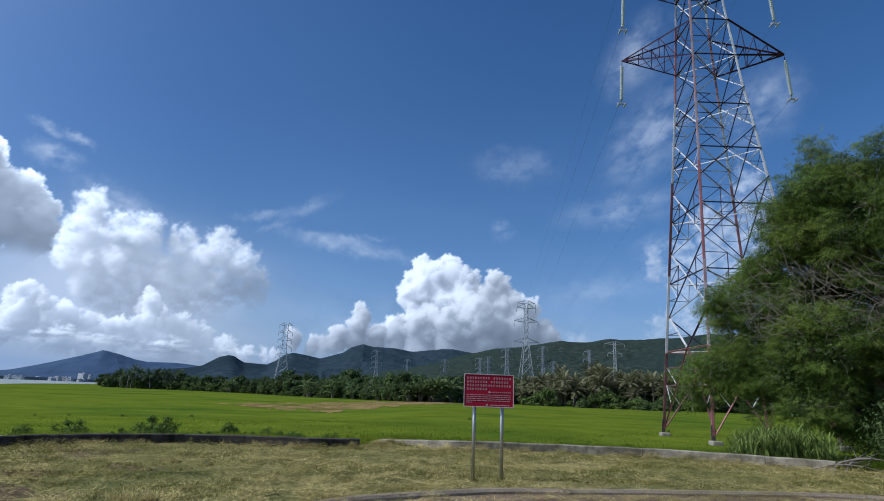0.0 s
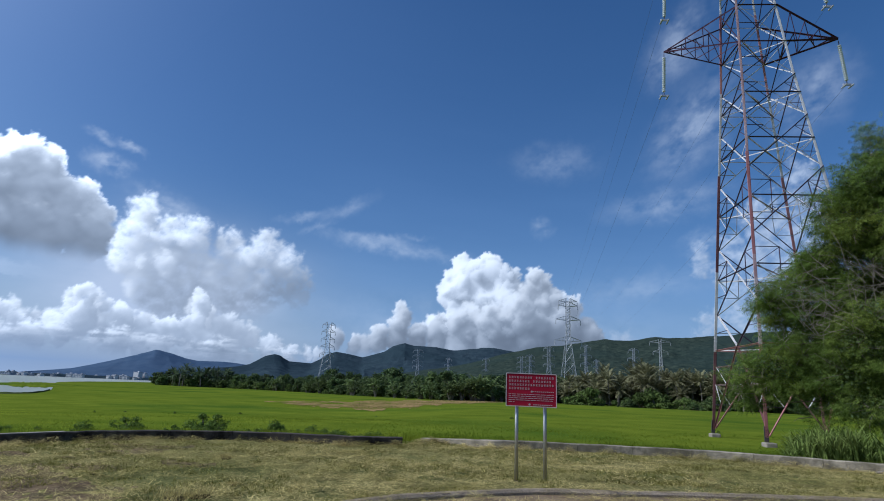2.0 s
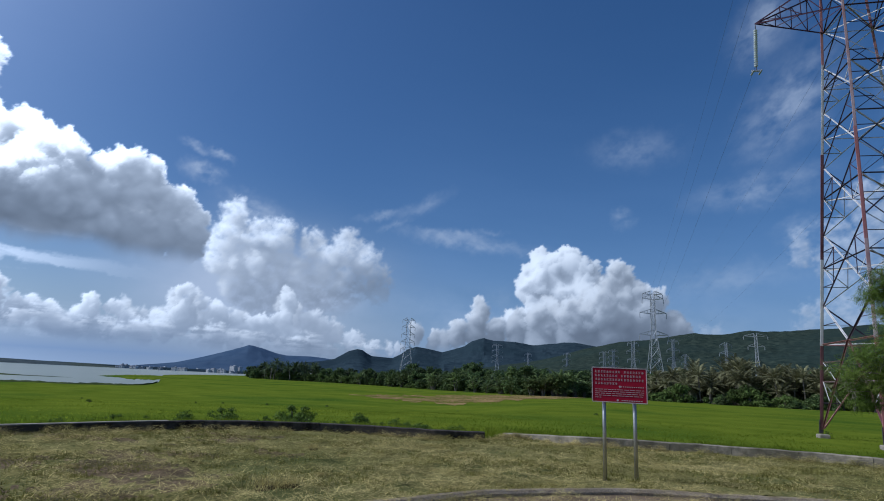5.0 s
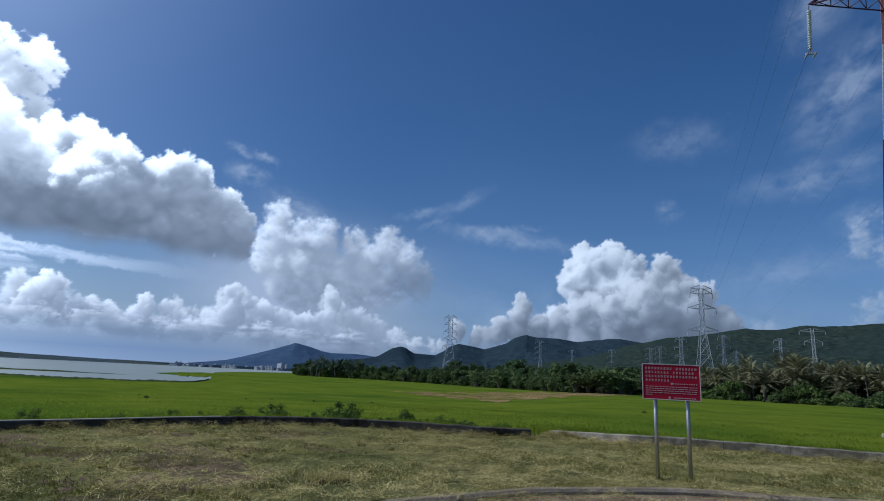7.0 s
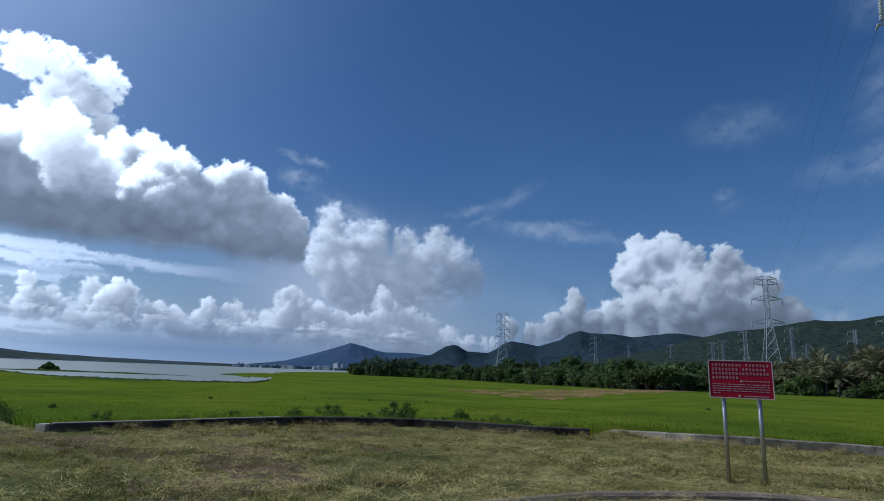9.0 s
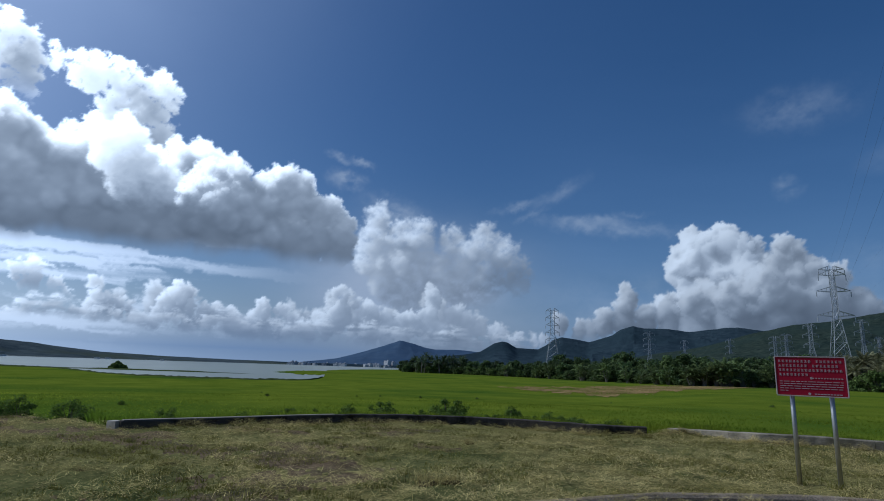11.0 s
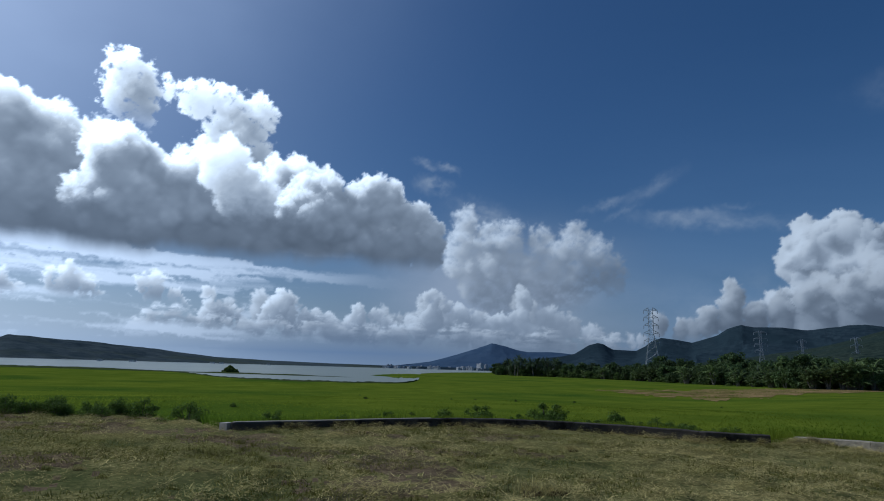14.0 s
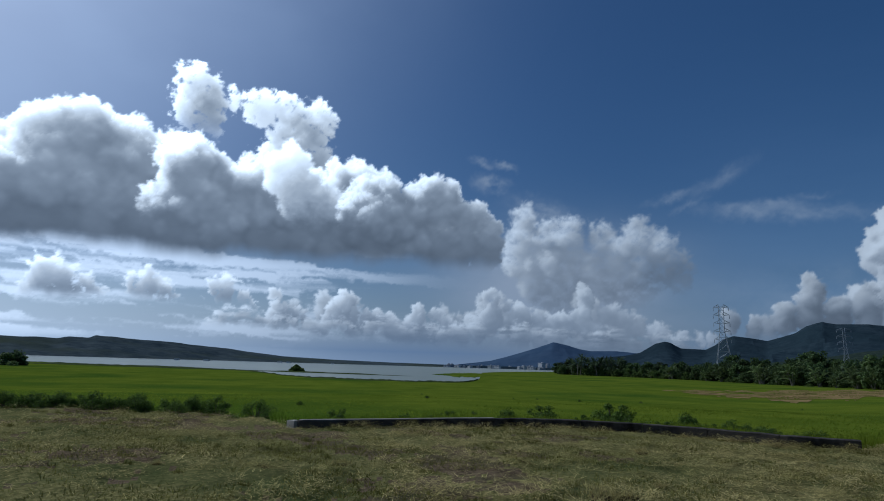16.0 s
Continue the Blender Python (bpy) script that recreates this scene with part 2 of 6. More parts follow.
def smoothstep(a, b, x):
    t = np.clip((np.asarray(x, float) - a) / (b - a), 0, 1)
    return t * t * (3 - 2 * t)


RNG = np.random.default_rng(7)
TABLE = RNG.random((256, 256))


def vnoise(u, v):
    """Smooth value noise in 0..1 on arrays."""
    iu, iv = np.floor(u).astype(int), np.floor(v).astype(int)
    fu, fv = u - iu, v - iv
    fu, fv = fu * fu * (3 - 2 * fu), fv * fv * (3 - 2 * fv)
    a, b = TABLE[iu & 255, iv & 255], TABLE[(iu + 1) & 255, iv & 255]
    c, d = TABLE[iu & 255, (iv + 1) & 255], TABLE[(iu + 1) & 255, (iv + 1) & 255]
    return (a + (b - a) * fu) * (1 - fv) + (c + (d - c) * fu) * fv


def fbm(u, v, octaves=5, gain=0.5):
    u, v = np.asarray(u, float), np.asarray(v, float)
    s, w, total = 0.0, 1.0, 0.0
    for k in range(octaves):
        s = s + w * vnoise(u * 2 ** k + 17.3 * k, v * 2 ** k + 9.1 * k)
        total += w
        w *= gain
    return s / total


def blades(n_pos, heights, widths, lean=0.35, flat=False, rng=RNG):
    """Verts and quads of single blades that stand (or lie) at n_pos (n, 3)."""
    n = len(n_pos)
    yaw = rng.uniform(0, 2 * np.pi, n)
    d = np.stack([np.cos(yaw), np.sin(yaw), np.zeros(n)], 1)
    if flat:
        along = d * heights[:, None] + np.stack([np.zeros(n), np.zeros(n), heights * rng.uniform(0.0, 0.28, n)], 1)
    else:
        ly = rng.uniform(0, 2 * np.pi, n)
        ll = rng.uniform(0, lean, n) * heights
        along = np.stack([np.cos(ly) * ll, np.sin(ly) * ll, heights], 1)
    side = np.stack([-np.sin(yaw), np.cos(yaw), np.zeros(n)], 1) * widths[:, None] / 2
    v = np.stack([n_pos - side, n_pos + side, n_pos + along + side * 0.25, n_pos + along - side * 0.25], 1).reshape(-1, 3)
    return v, np.arange(4 * n).reshape(n, 4)


# ---------------------------------------------------------------- the lie of the land
KERB_AZ = [-180, -110, -90, -45, -21, -14.7, -7.2, -3.5, 1.5, 5.2, 9, 12.4, 17, 22, 26.4, 30.6, 37, 60, 90, 180]
KERB_R = [9, 5.4, 5.2, 6.0, 7.2, 7.7, 8.55, 8.85, 9.3, 9.67, 9.92, 10.06, 10.5, 11.0, 11.55, 12.2, 13.1, 14, 13, 9]
EDGE_AZ = [-180, -100, -77, -58, -54, -45, -37, -30, -20, -12, -7, -5, 1.6, 12, 21, 34, 45, 90, 180]
EDGE_R = [26, 25, 22, 17.7, 15.7, 16.3, 17.0, 17.6, 17.4, 16.9, 17.1, 18.4, 17.4, 17.9, 18.4, 18.6, 19, 24, 26]


def kerb_r(az):
    return np.interp(az, KERB_AZ, KERB_R)


def edge_r(az):
    return np.interp(az, EDGE_AZ, EDGE_R)


def lawn_z(x, y):
    """The mown bank: a little higher along the kerb, uneven."""
    az, r = np.degrees(np.arctan2(x, y)), np.hypot(x, y)
    k, e = kerb_r(az), edge_r(az)
    t = np.clip((r - k) / np.maximum(e - k, 0.1), 0, 1)
    return 0.07 * (1 - smoothstep(0.0, 0.8, t)) + 0.05 * (fbm(x * 0.5 + 40, y * 0.5 + 40, 3) - 0.5) + 0.13 * (fbm(x * 2.3, y * 2.3, 4, 0.6) - 0.5)


def land_z(x, y):
    """The meadow: just below the bank, falling to the lake."""
    az, r = np.degrees(np.arctan2(x, y)), np.hypot(x, y)
    e = edge_r(np.clip(az, -150, 150))
    lake = 1 - smoothstep(-14, 2, az)
    lake = np.where(az < -120, 0, lake)
    z = -0.12 - 0.26 * smoothstep(e, e + 6, r) - 1.42 * lake * smoothstep(28, 78, r) - 0.5 * (1 - lake) * smoothstep(40, 150, r)
    return z + 0.06 * (fbm(x * 0.15 + 9, y * 0.15 + 3, 3) - 0.5) * smoothstep(e, e + 3, r) * (1 - smoothstep(60, 78, r))


def polar_sheet(name, azs, radii, height, mat, smooth=True):
    """A sheet on a polar grid; radii (na, nr) or (nr,)."""
    azs = np.radians(np.asarray(azs, float))
    radii = np.broadcast_to(np.asarray(radii, float), (len(azs), np.shape(radii)[-1]))
    x, y = np.sin(azs)[:, None] * radii, np.cos(azs)[:, None] * radii
    z = height(x, y)
    na, nr = x.shape
    idx = np.arange(na * nr).reshape(na, nr)
    f = np.stack([idx[:-1, :-1], idx[:-1, 1:], idx[1:, 1:], idx[1:, :-1]], -1).reshape(-1, 4)
    return np_mesh(name, np.stack([x, y, z], -1).reshape(-1, 3), f, mat, smooth)


ring = np.concatenate([np.linspace(0.0, 14, 8), np.geomspace(15, 120, 90), np.geomspace(125, 4900, 50)])
ground = tagged(new("ground", polar_sheet("ground", np.linspace(-180, 180, 361), ring, land_z, M["field"])),
                "flat meadow of bright green grass reaching the hills", "ground", kind="structure")

lawn_az = np.linspace(-180, 180, 721)
lawn_t = np.linspace(0, 1, 60)
lawn_radii = kerb_r(lawn_az)[:, None] + 0.02 + lawn_t[None, :] * (edge_r(lawn_az) + 0.5 - kerb_r(lawn_az))[:, None]
lawn = tagged(new("lawn", polar_sheet("lawn", lawn_az, lawn_radii, lawn_z, M["lawn"])),
              "mown bank covered with dry straw-coloured cut grass", "lawn", kind="structure")


# worn brown patches where the turf has been scraped away
lawn.data.materials.append(M["earth"])
spot_xy = np.array([p.center[:2] for p in lawn.data.polygons])
worn = fbm(spot_xy[:, 0] * 0.55 + 21, spot_xy[:, 1] * 0.9 + 5, 5, 0.6) + 0.02 * RNG.normal(size=len(spot_xy))
worn = (worn > 0.56) & (np.degrees(np.arctan2(spot_xy[:, 0], spot_xy[:, 1])) < -24)
lawn.data.polygons.foreach_set("material_index", worn.astype(int))

pave_az = np.linspace(-180, 180, 181)
pavement = tagged(new("pavement", polar_sheet("pavement", pave_az, np.linspace(0.0, 1.0, 12)[None, :] * (kerb_r(pave_az) + 0.01)[:, None],
                                              lambda x, y: 0 * x + 0.02, M["paving"])),
                  "dusty brown paving strewn with straw beside the kerb", "pavement", kind="structure")


def sweep(points, profile):
    """A closed profile (offset across, height) swept along a plan line of (x, y, z); across points to the line's right."""
    pts = np.asarray(points, float)
    tan = np.gradient(pts[:, :2], axis=0)
    tan /= np.linalg.norm(tan, axis=1)[:, None]
    nor = np.stack([tan[:, 1], -tan[:, 0]], 1)
    k = len(profile)
    v = [[*(p[:2] + nor[i] * a), p[2] + h] for i, p in enumerate(pts) for a, h in profile]
    idx = np.arange(len(pts) * k).reshape(-1, k)
    f = [(idx[i, j], idx[i + 1, j], idx[i + 1, (j + 1) % k], idx[i, (j + 1) % k]) for i in range(len(pts) - 1) for j in range(k)]
    me = bpy.data.meshes.new("sweep")
    me.from_pydata(v, [], f + [tuple(idx[0][::-1]), tuple(idx[-1])])
    return me


def plan_line(azs, r, height=None, raise_by=0.0):
    a = np.radians(azs)
    x, y = np.sin(a) * r, np.cos(a) * r
    z = (height(x, y) if height else 0 * x) + raise_by
    return np.stack([x, y, z], 1)


def blocks_along(name, azs, r, width, height, count, mat, parent, sink=0.1, wobble=0.01, wear=0.0, dip=0.0, ease=0.0):
    """Cast lengths end to end along a curved line, each a piece of its own with rounded top edges."""
    line = plan_line(azs, r, None, 0.01)
    cuts = np.linspace(0, len(line) - 1, count + 1).astype(int)
    w, b = width / 2, 0.02
    for i, (s, e) in enumerate(zip(cuts, cuts[1:])):
        seg = line[s:e + 1].copy()
        seg[:, 2] += RNG.uniform(-wobble, wobble) + wear * (fbm(seg[:, 0] * 2.2, seg[:, 1] * 2.2, 3) - 0.5)
        seg[:, 2] -= dip * smoothstep(30, 50, -np.degrees(np.arctan2(seg[:, 0], seg[:, 1])))
        seg[:, 2] -= ease * (1 - smoothstep(-5.5, 3, np.degrees(np.arctan2(seg[:, 0], seg[:, 1]))))
        seg[:, :2] += (wear * 0.4 * (fbm(seg[:, 0] * 3 + 9, seg[:, 1] * 3, 3) - 0.5))[:, None]
        d = seg[-1] - seg[-2]
        seg[-1] -= d / np.linalg.norm(d) * 0.012
        part(name, sweep(seg, [(-w, -sink), (-w, height - b), (-w + b, height), (w - b, height), (w, height - b), (w, -sink)]), mat, parent)


# ---------------------------------------------------------------- low walls and kerb
wall_left = empty("wall_left", kind="structure", label="low curved concrete wall stained almost black, straw against its foot", category="wall")
la = np.linspace(-53.8, -7.2, 188)
blocks_along("wall_block", la, edge_r(la) - 0.15 + 0.25 * np.sin(np.linspace(0, 9, 188)) * 0.05, 0.20, 0.215, 9, M["concrete_dark"], wall_left, 0.15, 0.006, 0.022, 0.055)
ta = np.linspace(-53.6, -36, 60)
part("wall_top", sweep(plan_line(ta, edge_r(ta) - 0.13, None, 0.2) - np.outer(0.055 * smoothstep(30, 50, -ta), (0, 0, 1)), [(-0.095, -0.01), (-0.095, 0.036), (0.095, 0.036), (0.095, -0.01)]), M["concrete_grey"], wall_left, "weathered grey top of the wall")
# the end's sunlit look is put into its pale colour
part("end_face", sweep(plan_line(np.array([-54.45, -53.82]), edge_r(np.array([-54.45, -53.82])) - 0.15, lawn_z), [(-0.105, -0.1), (-0.105, 0.165), (0.105, 0.165), (0.105, -0.1)]),
     M["concrete_lit_end"], wall_left, "broken wall end coloured pale as if sunlit")
wall_right = empty("wall_right", kind="structure", label="low curved pale grey concrete wall with hairline joints", category="wall")
ra = np.linspace(-5.2, 34.0, 240)
blocks_along("wall_block", ra, edge_r(ra) - 0.10, 0.22, 0.22, 8, M["concrete"], wall_right, 0.15, 0.006, 0.03, 0.0, 0.11)
kerb = empty("kerb", kind="structure", label="rounded grey washed-aggregate kerb edging the paving", category="kerb")
ka = np.linspace(-180, 180, 721)
kl = plan_line(ka, kerb_r(ka), None, 0.0)
for s in range(0, 720, 12):
    seg = kl[s:s + 13].copy()
    part("kerb_stone", sweep(seg, [(-0.09, -0.06), (-0.09, 0.065), (-0.06, 0.095), (0.05, 0.095), (0.09, 0.06), (0.09, -0.06)]), M["kerb"], kerb)


# ---------------------------------------------------------------- lake
SHORE_AZ = [-84, -77, -71, -64, -60, -56.6, -53.4, -48.6, -43.6, -41.5, -40.3, -38.8, -38.0, -37.4]
SHORE_R = [330, 300, 258, 222, 198, 148, 130, 124, 120, 124, 124, 130, 142, 170]


def lake():
    azs = np.linspace(-100, -24, 305)
    near = np.interp(azs, SHORE_AZ, SHORE_R) + 5 * (fbm(azs * 0.7, azs * 0 + 2, 4) - 0.5)
    tongue = np.interp(azs, [-37.4, -35, -30, -27, -24], [352, 500, 800, 1000, 1200])
    near = np.where(azs > -37.4, tongue + 14 * (fbm(azs * 1.5, azs * 0 + 5, 3) - 0.5), near)
    t = np.linspace(0, 1, 30) ** 2
    rad = near[:, None] + t[None, :] * (3300 - near)[:, None]
    return polar_sheet("lake", azs, rad, lambda x, y: 0 * x - 1.76, M["water"])


water = tagged(new("water", lake()), "grey-blue lake with a calm rippled surface", "lake", kind="structure")


def mud_bank(az0, az1, r, depth, top=0.35, cover="weed"):
    """A low grassy spit in the lake."""
    azs = np.linspace(az0, az1, 60)
    w = np.sin(np.linspace(0.02, np.pi - 0.02, 60)) ** 1.2 * depth * (0.5 + 1.0 * fbm(azs * 2.5, azs * 0, 4, 0.6))
    rr = np.interp(azs, [az0, az1], r) if np.ndim(r) else np.full(60, float(r))
    rad = rr[:, None] + np.linspace(-0.5, 0.5, 7)[None, :] * w[:, None]
    prof = np.array([0, 0.6, 0.9, 1, 0.9, 0.6, 0])
    me = polar_sheet("mud_bank", azs, rad, lambda x, y: -1.80 + top * prof[None, :] * np.sin(np.linspace(0.05, np.pi - 0.05, 60))[:, None] * (0.6 + fbm(x * 0.3, y * 0.3, 3)), M[cover])
    return tagged(new("mud_bank", me), "low grassy spit lying in the shallow lake", "spit", kind="structure")


mud_bank(-63.5, -43.5, (206, 176), 10, 0.34, "sedge")
mud_bank(-42.3, -35.0, (228, 262), 120, 0.55, "field")
mud_bank(-80, -57.5, (262, 196), 16, 0.5, "sedge")


def shore_edge():
    """Dark sedge along the near waterline."""
    azs = np.linspace(-84, -37.6, 320)
    mid = np.interp(azs, SHORE_AZ, SHORE_R) + 5 * (fbm(azs * 0.7, azs * 0 + 2, 4) - 0.5)
    rad = mid[:, None] + np.linspace(-2.2, 1.2, 5)[None, :]
    rise = np.array([-0.15, 0.7, 1.0, 0.8, -0.4])[None, :] * (0.05 + 0.34 * fbm(azs * 3.0, azs * 0 + 6, 4, 0.6))[:, None]
    return polar_sheet("sedge", azs, rad, lambda x, y: -1.76 + rise, M["sedge"])


tagged(new("shore_sedge", shore_edge()), "dark sedge and mud along the meadow's waterline", "sedge", kind="stuff")


# ---------------------------------------------------------------- hills
def ridge(name, azs, els, dist, front, mat, label, rough=0.12, n=420, rows=46, back=0.6, spur=0.004, gully=1.0, crest=0.0, dist_seed=1.0):
    """A wooded range: its skyline follows the elevations (degrees) seen from the shore, with spurs and gullies in front."""
    a = np.linspace(azs[0], azs[-1], n)
    el = np.interp(a, azs, els)
    wide = max(3, int(n / (azs[-1] - azs[0]) * 1.1)) | 1
    bell = np.hanning(wide + 2)[1:-1]
    flank = np.convolve(np.pad(el, wide // 2, mode="edge"), bell / bell.sum(), "valid")
    thin = np.hanning(max(3, wide // 4 | 1) + 2)[1:-1]
    el = np.convolve(np.pad(el, len(thin) // 2, mode="edge"), thin / thin.sum(), "valid")
    d = np.interp(a, [azs[0], azs[-1]], dist) if np.ndim(dist) else np.full(n, float(dist))
    crown_z, flank_z = (1.5 + d * np.tan(np.radians(e)) + 1.8 for e in (el, flank))
    t = np.linspace(0, 1 + back, rows)
    dist_mean = float(np.mean(d))
    x, y, z = [], [], []
    f0 = np.interp(a, [azs[0], azs[-1]], front) if np.ndim(front) else np.full(n, float(front))
    for s in t:
        r = f0 + (d - f0) * s
        wander = (1 - min(s, 1.0)) * 3.0 * (fbm(a * 0.35 + 1.7 * s + 5, a * 0 + 3.0 * s, 3) - 0.5)
        top = np.interp(a + wander, a, flank_z) + (crown_z - flank_z) * min(1.0, s) ** 5
        up = s ** 1.25 if s <= 1 else max(0, 1 - ((s - 1) / back) ** 1.5 * 0.9)
        px, py = np.sin(np.radians(a)) * r, np.cos(np.radians(a)) * r
        q = 0.32 - np.abs(2 * fbm(px * spur + 31 + 0.6 * fbm(a * 0.5, a * 0 + s * 2, 2), py * spur + 7, 5) - 1)
        shape = np.clip(up + gully * q * 1.5 * s * (1 - s) if s <= 1 else up, 0, 1.0)
        h = top * shape * (1 + crest * (fbm(a * 0.9 + 50, a * 0 + dist_seed, 5, 0.58) - 0.5) * min(s, 1) ** 4)
        h = h + (fbm(px * 24 / dist_mean, py * 24 / dist_mean, 4) - 0.5) * top * rough * (0.25 + 0.75 * (s < 0.999))
        x.append(px), y.append(py), z.append(h - 1.9)
    x, y, z = np.array(x).T, np.array(y).T, np.array(z).T
    idx = np.arange(x.size).reshape(x.shape)
    f = np.stack([idx[:-1, :-1], idx[:-1, 1:], idx[1:, 1:], idx[1:, :-1]], -1).reshape(-1, 4)
    me = np_mesh(name, np.stack([x, y, z], -1).reshape(-1, 3), f, mat, True)
    return tagged(new(name, me), label, "hills", kind="structure")


# no air haze is modelled; each range's base colour holds its own
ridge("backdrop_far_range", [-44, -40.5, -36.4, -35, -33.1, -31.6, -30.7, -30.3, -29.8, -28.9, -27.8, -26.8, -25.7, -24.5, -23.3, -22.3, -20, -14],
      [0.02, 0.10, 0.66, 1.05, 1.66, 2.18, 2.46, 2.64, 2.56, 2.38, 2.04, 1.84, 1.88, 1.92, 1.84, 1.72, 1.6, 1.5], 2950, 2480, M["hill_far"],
      "mountain range beyond the town, painted in hazy blue", 0.03, spur=0.0015, gully=0.5, back=0.3, crest=0.05, dist_seed=4.0)
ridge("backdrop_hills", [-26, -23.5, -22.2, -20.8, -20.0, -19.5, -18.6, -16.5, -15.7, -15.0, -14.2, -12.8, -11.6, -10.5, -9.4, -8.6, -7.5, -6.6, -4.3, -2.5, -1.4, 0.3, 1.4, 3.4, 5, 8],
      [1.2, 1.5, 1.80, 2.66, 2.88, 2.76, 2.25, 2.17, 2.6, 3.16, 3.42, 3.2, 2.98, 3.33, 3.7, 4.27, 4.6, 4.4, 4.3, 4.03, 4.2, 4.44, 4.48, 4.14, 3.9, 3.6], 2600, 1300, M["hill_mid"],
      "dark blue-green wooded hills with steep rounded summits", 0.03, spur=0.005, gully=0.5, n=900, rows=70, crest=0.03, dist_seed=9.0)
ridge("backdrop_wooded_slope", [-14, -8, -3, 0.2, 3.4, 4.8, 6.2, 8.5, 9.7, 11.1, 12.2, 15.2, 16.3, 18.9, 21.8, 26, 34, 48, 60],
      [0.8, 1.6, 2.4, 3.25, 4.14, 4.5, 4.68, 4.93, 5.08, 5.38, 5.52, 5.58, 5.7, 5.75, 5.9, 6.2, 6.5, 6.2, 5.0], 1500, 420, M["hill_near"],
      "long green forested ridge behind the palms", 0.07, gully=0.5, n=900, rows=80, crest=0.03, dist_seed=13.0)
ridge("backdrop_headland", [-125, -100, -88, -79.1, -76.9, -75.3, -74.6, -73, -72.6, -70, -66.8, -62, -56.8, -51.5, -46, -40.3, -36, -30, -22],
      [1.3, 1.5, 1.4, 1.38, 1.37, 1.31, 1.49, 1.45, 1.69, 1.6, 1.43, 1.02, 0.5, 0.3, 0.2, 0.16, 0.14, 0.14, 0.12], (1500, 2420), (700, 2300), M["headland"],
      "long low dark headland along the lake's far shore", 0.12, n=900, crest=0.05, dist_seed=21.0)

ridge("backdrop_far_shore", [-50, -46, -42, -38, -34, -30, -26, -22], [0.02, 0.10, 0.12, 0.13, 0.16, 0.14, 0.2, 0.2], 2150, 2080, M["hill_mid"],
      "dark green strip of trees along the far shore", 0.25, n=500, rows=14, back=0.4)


# ---------------------------------------------------------------- clouds: a far backdrop, thin where the sky shows through
CLOUD_STEP = 0.1
CAZ = np.arange(-104, 46, CLOUD_STEP)
CEL = np.arange(0.0, 40, CLOUD_STEP)
GA, GE = np.meshgrid(CAZ, CEL, indexing="ij")
WARP_A = GA + 1.0 * (fbm(GA * 0.8, GE * 0.8, 5, 0.6) - 0.5) + 0.35 * (fbm(GA * 3.1 + 5, GE * 3.1, 2) - 0.5)
WARP_E = GE + 1.0 * (fbm(GA * 0.8 + 70, GE * 0.8 + 50, 5, 0.6) - 0.5) + 0.35 * (fbm(GA * 3.1 + 25, GE * 3.1 + 9, 2) - 0.5)


def blur(f, n):
    for axis in (0, 1):
        c = np.cumsum(np.pad(f, [(n + 1, n) if k == axis else (0, 0) for k in (0, 1)], mode="edge"), axis=axis)
        f = (np.take(c, range(2 * n + 1, c.shape[axis]), axis) - np.take(c, range(0, c.shape[axis] - 2 * n - 1), axis)) / (2 * n + 1)
    return f


def turned(rng, n, lift):
    """Random unit directions, drawn upwards and towards the viewer by lift."""
    d = rng.normal(size=(n, 3)) + np.array([0, 0.5 * lift, lift])
    return d / np.linalg.norm(d, axis=1)[:, None]


def billows(lobes, seed, fullness=1.0):
    """Billows on billows on billows: rows of azimuth, elevation, depth towards the viewer, radius."""
    rng = np.random.default_rng(seed)
    rows = [(a, e - k * r, -0.2, 0.95 * r) for a, e, r in lobes for k in (0.55, 1.15)]
    for a, e, r in lobes:
        core = np.array([a, e, rng.uniform(-0.3, 0.3) * r])
        rows.append((*core, 0.84 * r))
        n = int(7 + 4 * r)
        for d, size in zip(turned(rng, n, 0.35), rng.uniform(0.2, 0.46, n)):
            c, rc = core + d * (0.95 - 0.5 * size) * r * fullness, size * r
            rows.append((*c, rc))
            m = 9
            for d2, s2 in zip(turned(rng, m, 0.3) + 0.7 * d, rng.uniform(0.22, 0.5, m)):
                c2 = c + d2 / np.linalg.norm(d2) * rc * (1.0 - 0.35 * s2)
                rows.append((*c2, s2 * rc))
                if s2 * rc > 0.28:
                    for d3, s3 in zip(turned(rng, 5, 0.2) + d2, rng.uniform(0.3, 0.5, 5)):
                        rows.append((*(c2 + d3 / np.linalg.norm(d3) * s2 * rc * 0.9), s3 * s2 * rc))
    return rows


LITE_A = GA + 0.8 * (fbm(GA * 0.7, GE * 0.7, 3, 0.5) - 0.5) + 0.30 * (fbm(GA * 2.6 + 5, GE * 2.6, 3, 0.6) - 0.5)
LITE_E = GE + 0.8 * (fbm(GA * 0.7 + 70, GE * 0.7 + 50, 3, 0.5) - 0.5) + 0.30 * (fbm(GA * 2.6 + 25, GE * 2.6 + 9, 3, 0.6) - 0.5)
FRAY = fbm(GA * 1.3 + 4, GE * 1.6 + 8, 6, 0.62) - 0.5


